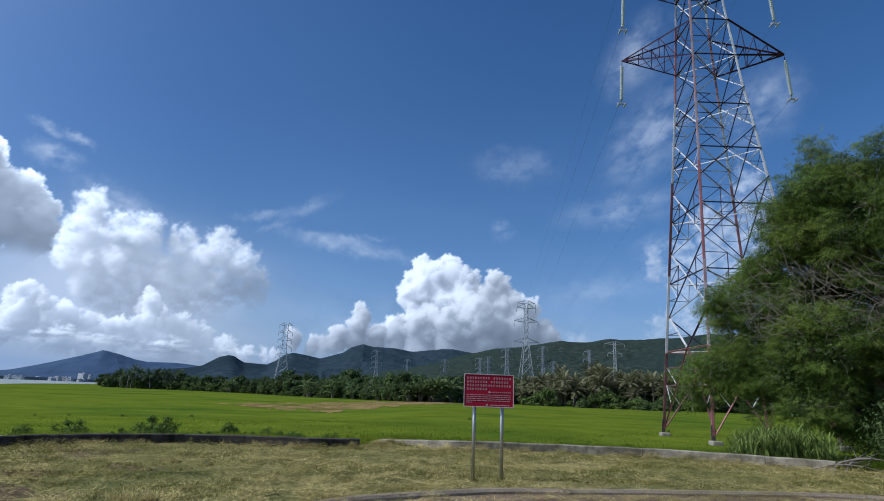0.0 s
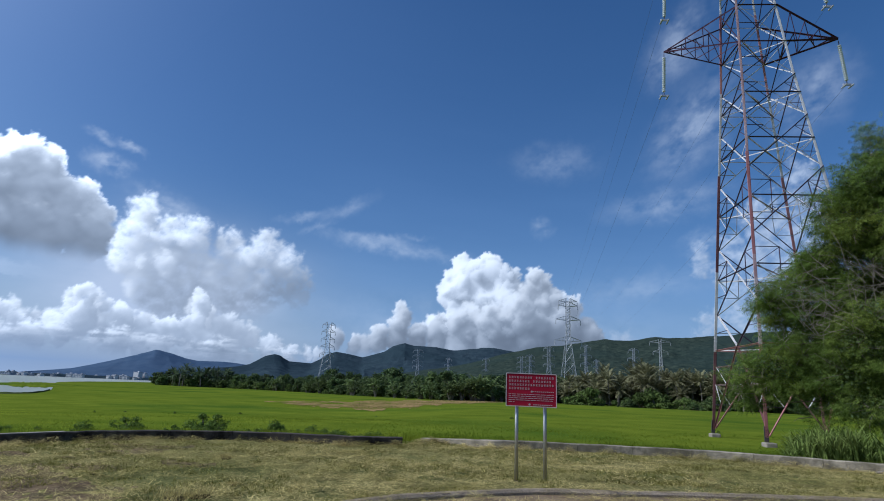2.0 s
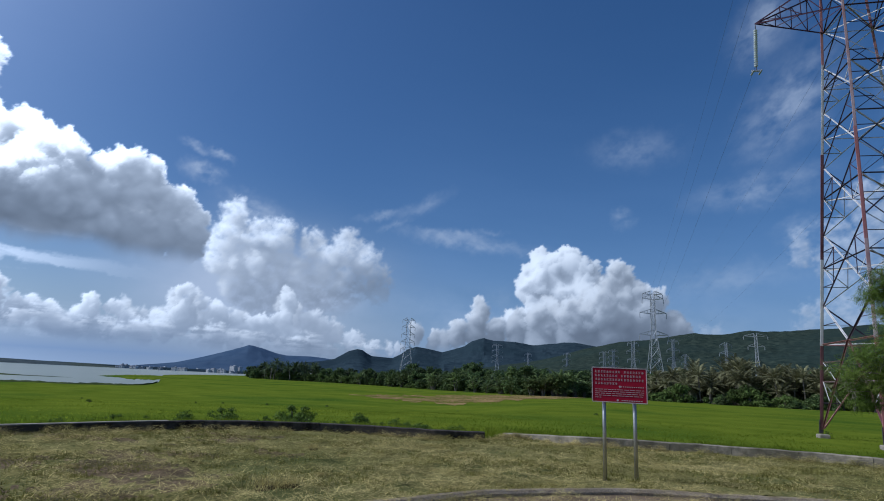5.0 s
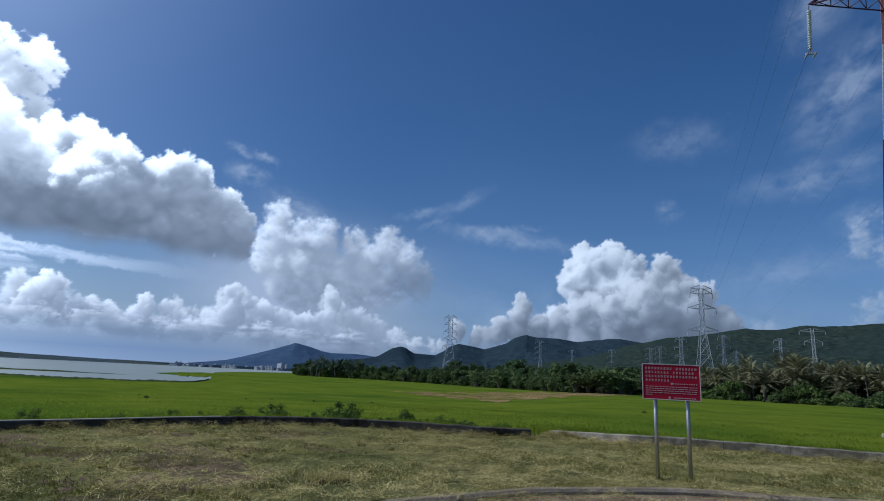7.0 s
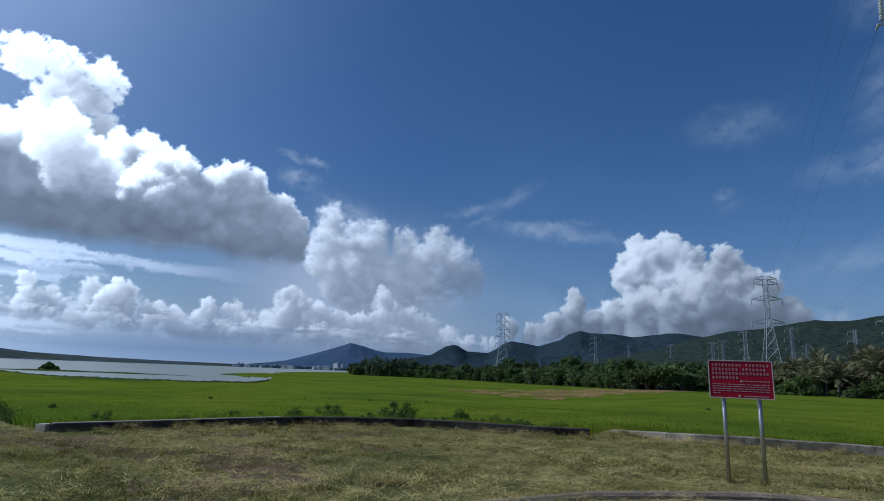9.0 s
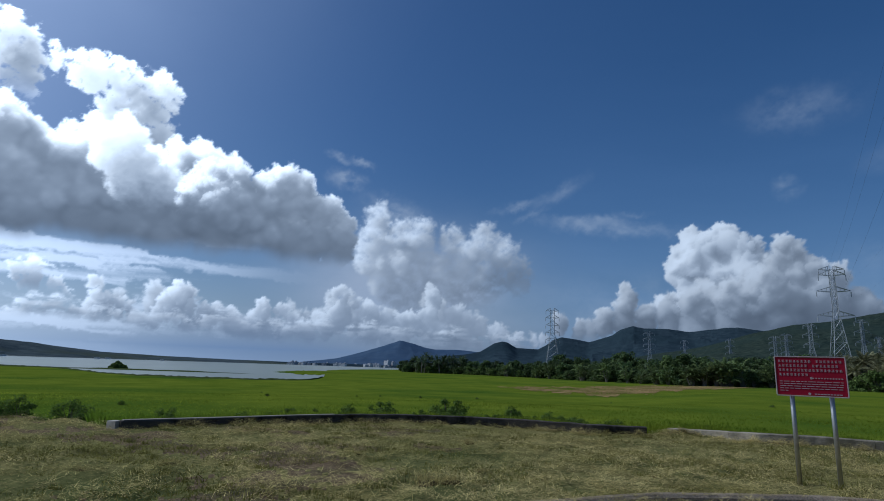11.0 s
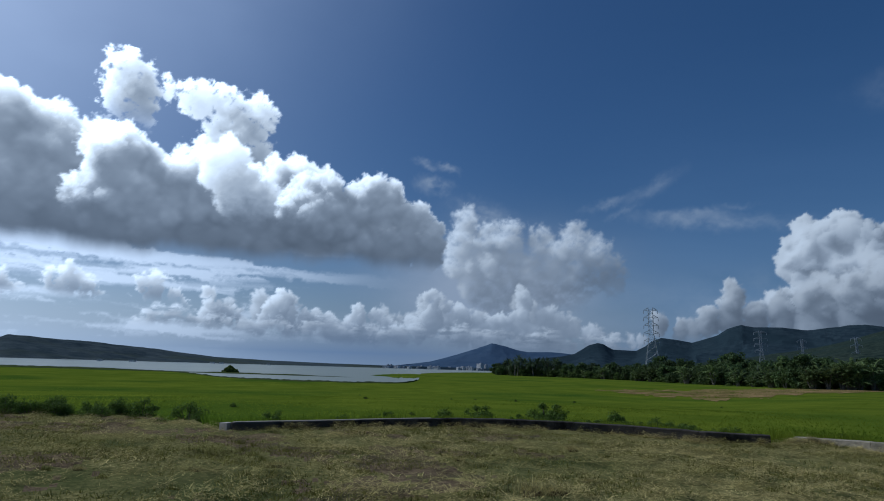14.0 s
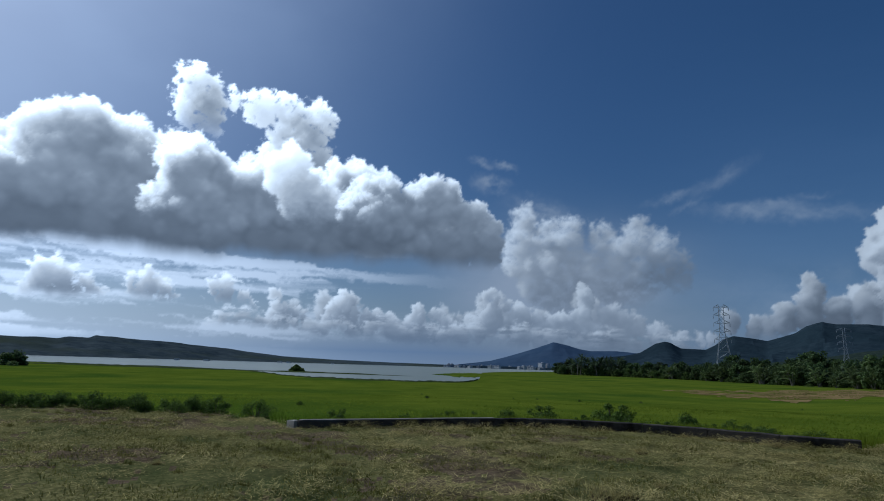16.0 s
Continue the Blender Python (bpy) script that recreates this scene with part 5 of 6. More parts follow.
def shrub(seed, r, h, mat="weed", label="low leafy shrub", category="shrub", clumps=14, per=40, size=0.10, group=""):
    rng = np.random.default_rng(seed)
    e = empty("shrub", label=label, category=category, group=group)
    cs = [(rng.normal() * r * 0.45, rng.normal() * r * 0.45, h * rng.uniform(0.04, 0.8)) for _ in range(clumps)]
    cs = [(x, y, z * max(0.25, 1.1 - (x * x + y * y) / (1.3 * r * r))) for x, y, z in cs]
    bm = bmesh.new()
    for c in cs:
        tube(bm, [(c[0] * 0.15, c[1] * 0.15, -0.1), Vector(c) * 0.6, c], [0.03 * r, 0.02 * r, 0.008 * r], 4)
    part("branching", bm, M["bark"], e)
    v, f = leaf_cloud(cs, [r * rng.uniform(0.18, 0.34) for _ in cs], per, size, rng)
    part("foliage", np_mesh("foliage", v, f, M[mat]), None, e)
    return e


def place(thing, x, y, z=None, turn=0.0, size=1.0):
    if z is None:
        z = float(land_z(np.array([x]), np.array([y]))[0])
    thing.matrix_basis = pose(x, y, z, 0, 0, turn) @ Matrix.Diagonal((size, size, size, 1))
    return thing


def spread(kinds, spots, seed):
    """Each kind's first spot takes the original, the rest take copies, turned and sized at random."""
    rng = random.Random(seed)
    used = set()
    for x, y, size in spots:
        k = rng.randrange(len(kinds))
        z = float(land_z(np.array([x]), np.array([y]))[0])
        m = pose(x, y, z, 0, 0, rng.uniform(0, 360))
        if k in used:
            c = copy_thing(kinds[k], m)
            c.scale = (size, size, size * rng.uniform(0.9, 1.1))
        else:
            used.add(k)
            kinds[k].matrix_basis = m
            kinds[k].scale = (size, size, size)
    for k, thing in enumerate(kinds):
        if k not in used:
            thing.matrix_basis = pose(0, 260 + 9 * k, -0.9)


def polar(az, r):
    return math.sin(radians(az)) * r, math.cos(radians(az)) * r


# ---------------------------------------------------------------- belt of trees across the meadow
TREE_AZ = [-30, -22, -15, -8, -3, 2, 8, 15, 24, 40]
TREE_R = [430, 380, 300, 232, 192, 200, 232, 232, 225, 215]
TREE_H = [7.5, 8.2, 8.6, 8.8, 8, 8.5, 10, 10, 10, 11]
rt = random.Random(21)
belt = [broadleaf("tree", 10, 8.5 + k * 0.7, 100 + k, "dark green broadleaf tree in the belt beyond the meadow", stems=1 + k % 3, clumps=40 + 4 * k, per=60, size=0.46, low=0.03 + 0.05 * (k % 3)) for k in range(6)]
for b in belt:
    b["group"] = "tree belt"
spots = []
az = -29.6
while az < 40:
    r = float(np.interp(az, TREE_AZ, TREE_R))
    h = float(np.interp(az, TREE_AZ, TREE_H)) / 10
    for row in range(3):
        rr = r + row * 13 + rt.uniform(-3, 5)
        spots.append((*polar(az + rt.uniform(-0.5, 0.5), rr), h * rt.uniform(0.52, 1.16) * (1 + 0.10 * row)))
    az += math.degrees(4.8 / r)
spread(belt, spots, 5)

palms = [palm(4.6 + 1.3 * k, 200 + k, "grey-green coconut palm with drooping feathery fronds") for k in range(4)]
spots = []
for k in range(115):
    a = rt.uniform(7.0, 25.5)
    spots.append((*polar(a, 216 + rt.uniform(-5, 26)), rt.uniform(0.85, 1.2) * float(np.interp(a, [7, 12, 15, 18, 25], [0.85, 1.0, 1.12, 1.1, 1.0]))))
spread(palms, spots, 8)

dark_palms = [palm(5.4 + 1.2 * k, 230 + k, "dark green palm standing among broadleaf trees", "frond_dark", "dark palms in the belt", (2.8, 4.2)) for k in range(3)]
spots = []
for k in range(22):
    spots.append((*polar(rt.uniform(-28.8, -24.0), 404 + rt.uniform(-12, 18)), rt.uniform(1.15, 1.5)))
for k in range(26):
    a = rt.uniform(-23, 9)
    spots.append((*polar(a, float(np.interp(a, TREE_AZ, TREE_R)) + rt.uniform(0, 20)), rt.uniform(0.75, 1.0)))
spread(dark_palms, spots, 10)

clumps_ = [palm_clump(260 + k, "bushy green palm clump with fronds fanning upwards") for k in range(4)]
spots = []
for k in range(54):
    a = rt.uniform(-22, 9.5) if k < 26 else rt.uniform(-7, 8.5)
    spots.append((*polar(a, float(np.interp(a, TREE_AZ, TREE_R)) - rt.uniform(5, 11)), rt.uniform(0.8, 1.3) * float(np.interp(a, [-22, -8, 8], [1.2, 1.0, 1.0]))))
spread(clumps_, spots, 11)

lows = [shrub(300 + k, 3.6, 2.6 + 0.7 * k, ("leaf_light", "leaf", "leaf_light", "leaf_light")[k], "rounded green shrub at the meadow's edge", clumps=24, per=60, size=0.30, group="meadow-edge shrubs") for k in range(4)]
spots = []
for k in range(30):
    a = rt.choice([rt.uniform(13.2, 22.5), rt.uniform(8.5, 13), rt.uniform(13.5, 22)])
    spots.append((*polar(a, 198 + rt.uniform(-6, 14)), rt.choice([0.5, 0.7, 0.9, 1.1, 1.4]) * rt.uniform(0.85, 1.15)))
for k in range(60):
    a = rt.uniform(-28, 9)
    spots.append((*polar(a, float(np.interp(a, TREE_AZ, TREE_R)) - rt.uniform(2, 7)), rt.uniform(0.45, 0.9) * float(np.interp(a, TREE_AZ, TREE_R)) / 260))
for k in range(10):
    spots.append((*polar(rt.uniform(-29.4, -25), 405 + rt.uniform(-6, 10)), rt.uniform(0.9, 1.5)))
spread(lows, spots, 9)


# ---------------------------------------------------------------- bare soil strip before the trees
def soil_strip():
    azs = np.linspace(-20.5, 2.5, 320)
    mid = np.interp(azs, [-20.5, -15, -10, -5, 2.5], [118, 118, 124, 145, 180])
    half = np.interp(azs, [-20.5, -19, -14, -10, -6, -2, 2.5], [0.5, 8, 24, 32, 40, 32, 3]) * (0.5 + fbm(azs * 1.3, azs * 0, 4))
    mid = mid + 10 * (fbm(azs * 0.9, azs * 0 + 4, 4) - 0.5)
    rad = mid[:, None] + np.linspace(-1, 1, 40)[None, :] * half[:, None]
    me = polar_sheet("soil", azs, rad, lambda x, y: land_z(x, y) + 0.05, M["soil"])
    bm = bmesh.new()
    bm.from_mesh(me)
    gone = []
    for f in bm.faces:
        c = f.calc_center_median()
        if float(fbm(c.x * 0.16 + 3, c.y * 0.45 + 8, 4, 0.6)) < 0.43:
            gone.append(f)
    bmesh.ops.delete(bm, geom=gone, context="FACES")
    bm.to_mesh(me)
    bm.free()
    return me


tagged(new("bare_soil", soil_strip()), "strip of dry orange-brown soil in the meadow", "soil", kind="structure")


# ---------------------------------------------------------------- the feathery tree by the wall's end
TREE_FOOT = Vector((15.64, 20.24, -0.57))
# the crown's edge towards the tower, by height over the ground, and the underside of its boughs, by reach
CROWN_Z = [0.5, 1.0, 1.5, 1.9, 2.6, 3.3, 3.9, 4.4, 5.0, 5.6, 6.7, 7.3, 7.8, 8.4, 9.1, 9.7, 10.4, 11.2, 12.2]
CROWN_S = [-2.1, -3.2, -6.6, -7.0, -6.9, -6.4, -4.7, -5.0, -5.9, -5.7, -4.7, -4.0, -3.2, -3.2, -3.4, -2.4, -1.8, -1.8, -1.5]


def feather_tree():
    """A wide-crowned tree of feathery sprays: several stems, boughs reaching towards the tower, a dense dark heart, a tangle of bare branches."""
    rng = np.random.default_rng(77)
    t = empty("feathery_tree", TREE_FOOT, label="large feathery-leaved tree with grey bare twigs showing through", category="tree")
    az = math.atan2(TREE_FOOT.x, TREE_FOOT.y)
    along, toward = Vector((math.cos(az), -math.sin(az), 0)), Vector((-math.sin(az), -math.cos(az), 0))

    def spot(s_, d_, z_):
        return along * s_ + toward * d_ + Vector((0, 0, z_ + 0.57))

    lobes = []
    for z in np.arange(1.2, 11.6, 0.36):
        r = rng.uniform(0.5, 0.85) if z < 6.8 else rng.uniform(0.6, 1.0)
        lobes.append((spot(float(np.interp(z, CROWN_Z, CROWN_S)) + r * 0.95, rng.uniform(-0.8, 1.6), z), r))
    for k in range(380):
        z = rng.uniform(0.2, 11.2)
        left = float(np.interp(z, CROWN_Z, CROWN_S))
        r = rng.uniform(0.7, 1.25)
        reach = left + r + (3.4 - left - r) * rng.uniform(0, 1)
        under = float(np.interp(reach, [-7, -5, -4, -2.9, -2, -1], [1.9, 2.3, 2.2, 1.6, 0.8, -0.2]))
        roof = float(np.interp(reach, [-1.5, -0.6, 0.2, 1.0, 3.0, 5.5], [11.6, 11.2, 11.2, 11.5, 11.8, 11.4])) - 0.8 * r
        bare = 4.3 < z < 6.6 and -4.4 < reach < 3.6 and rng.uniform(0, 1) < 0.6
        if under + 0.4 * r < z < roof and not bare and min((c - spot(reach, 0, z)).length for c, q in lobes) > 0.45:
            lobes.append((spot(reach, rng.uniform(-1.2, 2.5) * (0.6 if reach < -3 else 1.0), z), r))
    for k in range(120):
        low = k < 85
        z = rng.uniform(1.4, 4.0) if low else rng.uniform(4.5, 7.4)
        left = float(np.interp(z, CROWN_Z, CROWN_S))
        r = rng.uniform(0.55, 0.95) if low else rng.uniform(0.45, 0.8)
        reach = left + r + rng.uniform(0, 4.6 if low else 2.4)
        if z > float(np.interp(reach, [-7, -5, -4, -2.9, -2, -1], [1.8, 2.1, 2.1, 1.6, 0.8, -0.2])) + 0.3 * r:
            lobes.append((spot(reach, rng.uniform(-0.6, 1.6), z), r))
    bm = bmesh.new()
    stems = []
    for k in range(5):
        foot = spot(rng.uniform(-0.2, 1.8), rng.uniform(-0.5, 0.6), -0.75)
        top = spot(rng.uniform(-2.4, 3.0), rng.uniform(-1.5, 1.5), rng.uniform(5, 8.5))
        middle = foot.lerp(top, 0.45) + Vector(rng.normal(size=3)) * 0.3
        tube(bm, [foot, middle, top], [0.19, 0.12, 0.045], 9)
        stems.append((foot, middle, top))
    for k, (c, r) in enumerate(lobes):
        foot, middle, top = min(stems, key=lambda q: (q[1] - c).length)
        root = foot.lerp(middle, 0.7) if c.z < 4 else middle.lerp(top, rng.uniform(0, 0.7))
        bend = root.lerp(c, 0.5) + Vector((0, 0, 0.3)) + Vector(rng.normal(size=3)) * 0.15
        tube(bm, [root, bend, c], [0.055, 0.035, 0.012], 5)
    part("trunk", bm, M["bark"], t)
    bw = bmesh.new()
    for c, r in lobes:
        for k in range(9):
            d = Vector(rng.normal(size=3)).normalized()
            p, q = c + d * r * 0.15, c + d * r * rng.uniform(0.7, 1.1)
            tube(bw, [p, p.lerp(q, 0.5) + Vector(rng.normal(size=3)) * 0.08, q], [0.014, 0.009, 0.003], 3)
    tagged(part("twig_mass", bw, M["twig"], t, "bare grey twigs"), kind="stuff")
    bare = bmesh.new()
    for k in range(190):
        a = spot(rng.uniform(-3.9, 4.0), rng.uniform(1.6, 3.0), rng.uniform(3.9, 6.2))
        ln = rng.uniform(0.7, 2.2)
        d = (along * rng.uniform(-1.3, 0.5) + toward * rng.uniform(-0.3, 0.4) + Vector((0, 0, rng.uniform(-0.25, 0.75)))).normalized() * ln
        sag = Vector((0, 0, rng.uniform(-0.5, 0.6))) + along * rng.uniform(-0.3, 0.3)
        pts = [a, a + d * 0.35 + sag * 0.6 + Vector(rng.normal(size=3)) * 0.06, a + d * 0.7 + sag + Vector(rng.normal(size=3)) * 0.08, a + d + sag * 0.6 + Vector(rng.normal(size=3)) * 0.1]
        tube(bare, pts, [0.011, 0.008, 0.005, 0.002], 4)
        q = pts[2] + Vector(rng.normal(size=3)) * 0.35
        tube(bare, [pts[1], pts[1].lerp(q, 0.5) + Vector((0, 0, 0.06)), q], [0.006, 0.004, 0.002], 3)
    tagged(part("bare_branchwork", bare, M["twig"], t, "tangle of leafless branches"), kind="stuff")
    # feather sprays: a rib with paired leaflets
    tmpl = []
    for k in range(4):
        y0, w = 0.02 + k * 0.062, 0.115 * math.sin(math.pi * (k + 1.1) / 5.4)
        for side in (-1, 1):
            tmpl.append([(0, y0, 0), (side * w * 0.55, y0 + 0.014, -0.008), (side * w, y0 + 0.060, -0.040), (side * w * 0.5, y0 + 0.034, -0.008)])
    tmpl = np.array(tmpl)
    centres, radii = np.array([tuple(c) for c, r in lobes]), np.array([r for c, r in lobes])
    pads = np.repeat(np.arange(len(lobes)), (11 * radii ** 2 + 5).astype(int))
    d = rng.normal(size=(len(pads), 3))
    d /= np.linalg.norm(d, axis=1)[:, None]
    pad_c = centres[pads] + d * (radii[pads] * rng.uniform(0.45, 1.0, len(pads)))[:, None] * np.array([1, 1, 0.85])
    pad_r = rng.uniform(0.16, 0.42, len(pads))
    per = 26
    C, R_ = np.repeat(pad_c, per, 0), np.repeat(pad_r, per)
    n = len(C)
    d = rng.normal(size=(n, 3))
    d /= np.linalg.norm(d, axis=1)[:, None]
    pos = C + d * (R_ * rng.uniform(0.2, 1.15, n))[:, None] * np.array([1.1, 1.1, 0.7])
    out = d * np.array([1, 1, 0.25]) + rng.normal(size=(n, 3)) * 0.45
    out[:, 2] -= 0.45
    out /= np.linalg.norm(out, axis=1)[:, None]
    up = np.array([0, 0, 1.0]) + rng.normal(size=(n, 3)) * 0.45
    sx = np.cross(out, up)
    sx /= np.linalg.norm(sx, axis=1)[:, None]
    basis = np.stack([sx, out, np.cross(sx, out)], 1) * rng.uniform(0.6, 1.15, n)[:, None, None]
    v = (pos[:, None, None, :] + np.einsum("abk,nkj->nabj", tmpl, basis)).reshape(-1, 3)
    part("crown", np_mesh("crown", v, np.arange(len(v)).reshape(-1, 4), M["feather"]), None, t)
    # packed leaves block light; their darker colour stands in for crown shade
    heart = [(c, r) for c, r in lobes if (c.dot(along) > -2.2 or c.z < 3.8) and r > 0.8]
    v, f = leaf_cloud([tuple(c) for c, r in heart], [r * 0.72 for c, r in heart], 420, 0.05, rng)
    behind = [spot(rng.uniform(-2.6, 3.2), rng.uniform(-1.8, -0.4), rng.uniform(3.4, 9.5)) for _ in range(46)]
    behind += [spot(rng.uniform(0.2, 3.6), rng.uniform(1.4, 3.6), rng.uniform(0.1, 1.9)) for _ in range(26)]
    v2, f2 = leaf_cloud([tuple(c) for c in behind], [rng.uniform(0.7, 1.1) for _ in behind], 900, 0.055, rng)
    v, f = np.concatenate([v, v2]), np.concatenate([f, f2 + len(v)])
    part("inner_foliage", np_mesh("inner_foliage", v, f, M["leaf"]), None, t, "inner leaves coloured dark for the crown's shade")
    return t


feather_tree()


def reed_bed():
    rng = np.random.default_rng(31)
    n = 2700
    a = 26.0 + 8.2 * rng.beta(1.5, 1.6, n)
    r = edge_r(a) + 0.3 + rng.gamma(1.6, 0.9, n)
    p = np.stack([np.sin(np.radians(a)) * r, np.cos(np.radians(a)) * r, np.zeros(n)], 1)
    p[:, 2] = land_z(p[:, 0], p[:, 1]) - 0.02
    h = rng.uniform(0.3, 1.05, n) * smoothstep(25.5, 28.0, a) * (0.35 + 1.25 * fbm(a * 1.6, r * 1.3, 4, 0.6))
    h = h + 0.1
    yaw = rng.uniform(0, 2 * np.pi, n)
    out = np.stack([np.cos(yaw), np.sin(yaw), 0 * yaw], 1) * (h * rng.uniform(0.15, 0.6, n))[:, None]
    side = np.stack([-np.sin(yaw), np.cos(yaw), 0 * yaw], 1) * rng.uniform(0.012, 0.028, n)[:, None]
    up = np.array([0, 0, 1.0])
    rings = [(p, side * 0.7), (p + out * 0.25 + up * (h * 0.62)[:, None], side), (p + out * 0.8 + up * (h * 0.92)[:, None], side * 0.7), (p + out * 1.35 + up * (h * 0.82)[:, None], side * 0.1)]
    v = np.stack([q for c, w in rings for q in (c - w, c + w)], 1).reshape(-1, 3)
    f = (np.arange(n)[:, None, None] * 8 + np.array([[0, 1, 3, 2], [2, 3, 5, 4], [4, 5, 7, 6]])[None]).reshape(-1, 4)
    return np_mesh("tall_grass", v, f, M["reed"])


tagged(new("tall_grass", reed_bed()), "thicket of tall green reedy grass under the tree", "grass", kind="stuff")

for k, (x, y, l, ang) in enumerate(((9.75, 15.35, 1.5, -22), (10.2, 15.5, 1.3, -48), (10.0, 15.75, 1.7, -10), (10.5, 15.2, 1.1, 12), (9.9, 15.6, 1.2, 30))):
    bm = bmesh.new()
    rng = random.Random(k)
    pts = [Vector((l * t, 0.15 * math.sin(3 * t), 0.10 + 0.5 * t * (1 - t) + (0.32 * t if k % 2 else 0.05 * t))) for t in (0, 0.25, 0.5, 0.75, 1)]
    tube(bm, pts, [0.032, 0.028, 0.024, 0.018, 0.008], 7)
    tube(bm, [pts[2], pts[2] + Vector((0.2, 0.25, 0.18))], [0.016, 0.005], 5)
    tube(bm, [pts[1], pts[1] + Vector((0.28, -0.2, 0.1))], [0.014, 0.004], 5)
    tube(bm, [pts[3], pts[3] + Vector((0.1, -0.25, 0.12))], [0.012, 0.004], 5)
    ob = tagged(part("fallen_branch", bm, M["twig"], smooth=True), "weathered grey fallen branch lying in the grass", "branch", "fallen branches")
    ob.matrix_basis = pose(x, y, float(lawn_z(np.array([x]), np.array([y]))[0]) - 0.06, 0, 0, ang)


# ---------------------------------------------------------------- dark clods on the mown bank
def clod(seed):
    rng = np.random.default_rng(seed)
    e = empty("grass_clod", label="dark clod with matted dead grass, coloured like a shaded hollow", category="clod", group="clods on the bank")
    bm = bmesh.new()
    bmesh.ops.create_icosphere(bm, subdivisions=3, radius=0.13)
    for v in bm.verts:
        k = 0.6 + 0.8 * float(fbm(np.array([v.co.x * 9 + seed]), np.array([v.co.y * 9 + v.co.z * 7]), 4)[0])
        v.co = Vector((v.co.x * k * 1.5, v.co.y * k, v.co.z * k * 0.38))
    part("earth", bm, M["clod"], e)
    p = rng.normal(size=(260, 3)) * np.array([0.15, 0.12, 0.0]) + np.array([0, 0, 0.02])
    v, f = blades(p, rng.uniform(0.05, 0.16, 260), rng.uniform(0.005, 0.010, 260), 2.0, rng=rng)
    tagged(part("matted_grass", np_mesh("matted_grass", v, f, M["hay"]), None, e), kind="stuff")
    return e


clods = [clod(k) for k in range(3)]
rc = random.Random(17)
# the first and largest stands in for a shadowed hollow, its shade in the colour
CLOD_SPOTS = [(-3.78, 7.4, 0.95), (-3.5, 7.5, 0.7), (-5.12, 11.95, 0.75), (-7.56, 6.51, 0.6)]
for k in range(9):
    a = rc.uniform(-70, 25)
    CLOD_SPOTS.append((*polar(a, float(kerb_r(a)) + rc.uniform(0.8, 5.5)), rc.uniform(0.2, 0.4)))
for k, (x, y, size) in enumerate(CLOD_SPOTS):
    m = pose(x, y, float(lawn_z(np.array([x]), np.array([y]))[0]) + 0.01, 0, 0, rc.uniform(0, 360))
    c = copy_thing(clods[k % 3], m) if k > 2 else clods[k]
    if k <= 2:
        c.matrix_basis = m
    c.scale = (size, size, size)


# ---------------------------------------------------------------- weeds along the walls and the bank's edge
weeds = [shrub(400 + k, 0.46, 0.62, "weed", "leafy green weed bush growing behind the low wall", clumps=30, per=75, size=0.024, group="weeds along the wall") for k in range(4)]
spots = []
rw = random.Random(12)


def weed_spot(az, extra, size):
    r = float(edge_r(az)) + extra
    spots.append((*polar(az, r), size))


for az, extra, size in ((-31.3, 1.6, 1.25), (-25.2, 2.4, 1.5), (-24.5, 2.0, 1.0), (-19.6, 1.8, 1.25), (-28, 1.2, 0.8), (-35, 1.4, 1.0), (-40, 1.2, 0.8), (-44, 1.0, 0.7), (-50.5, 1.0, 0.9), (-57.6, 1.0, 1.3), (-61, 1.1, 1.1)):
    weed_spot(az, extra, size)
for k in range(26):
    weed_spot(rw.uniform(-19.5, -9), rw.uniform(0.8, 2.2), rw.uniform(0.55, 0.95))
for k in range(16):
    weed_spot(rw.uniform(-26.5, -21), rw.uniform(0.7, 1.6), rw.uniform(0.4, 0.75))
for k in range(14):
    weed_spot(rw.uniform(-50, -27), rw.uniform(0.5, 1.4), rw.uniform(0.3, 0.6))
for k in range(16):
    weed_spot(rw.uniform(-62, 24), 4 + 50 * rw.random() ** 1.5, rw.uniform(0.18, 0.42))
for k in range(34):
    weed_spot(rw.uniform(-80, -62), rw.uniform(0.2, 1.5), rw.uniform(0.7, 1.15))
spread(weeds, spots, 3)

isle = shrub(500, 1.6, 1.9, "reed", "round green bush on a spit in the lake", clumps=44, per=90, size=0.3)
place(isle, *polar(-55.3, 204), -1.6, 0, 1.15)
isle2 = shrub(501, 6.0, 6.0, "leaf", "round dark bush on the lake shore", clumps=40, per=90, size=0.6)
place(isle2, *polar(-77.9, 205), -1.7, 0, 0.7)
isle3 = shrub(502, 6.5, 8.0, "leaf", "dark shore thicket beside the lake", clumps=26, per=60, size=0.5)
place(isle3, *polar(-80.5, 215), -1.7)


# ---------------------------------------------------------------- the town across the lake
def building(w, d, h, floors, bays, mat, seed):
    e = empty("building", label="pale town building with rows of dark windows beyond the lake", category="building", group="town across the lake")
    bm = bmesh.new()
    box(bm, w, d, h, (0, 0, h / 2), 0.2)
    part("wall", bm, M[mat], e)
    bm = bmesh.new()
    box(bm, w + 0.6, d + 0.6, 0.8, (0, 0, h + 0.4), 0.1)
    box(bm, w * 0.3, d * 0.4, 3.0, (w * 0.2, 0, h + 2.2), 0.1)
    part("roof", bm, M["plaster_grey"], e)
    for k in range(floors):
        for b in range(bays):
            bm = bmesh.new()
            box(bm, w / bays * 0.55, 0.3, h / floors * 0.5, (-w / 2 + (b + 0.5) * w / bays, -d / 2 - 0.05, (k + 0.55) * h / floors))
            part("window", bm, M["window"], e)
    return e


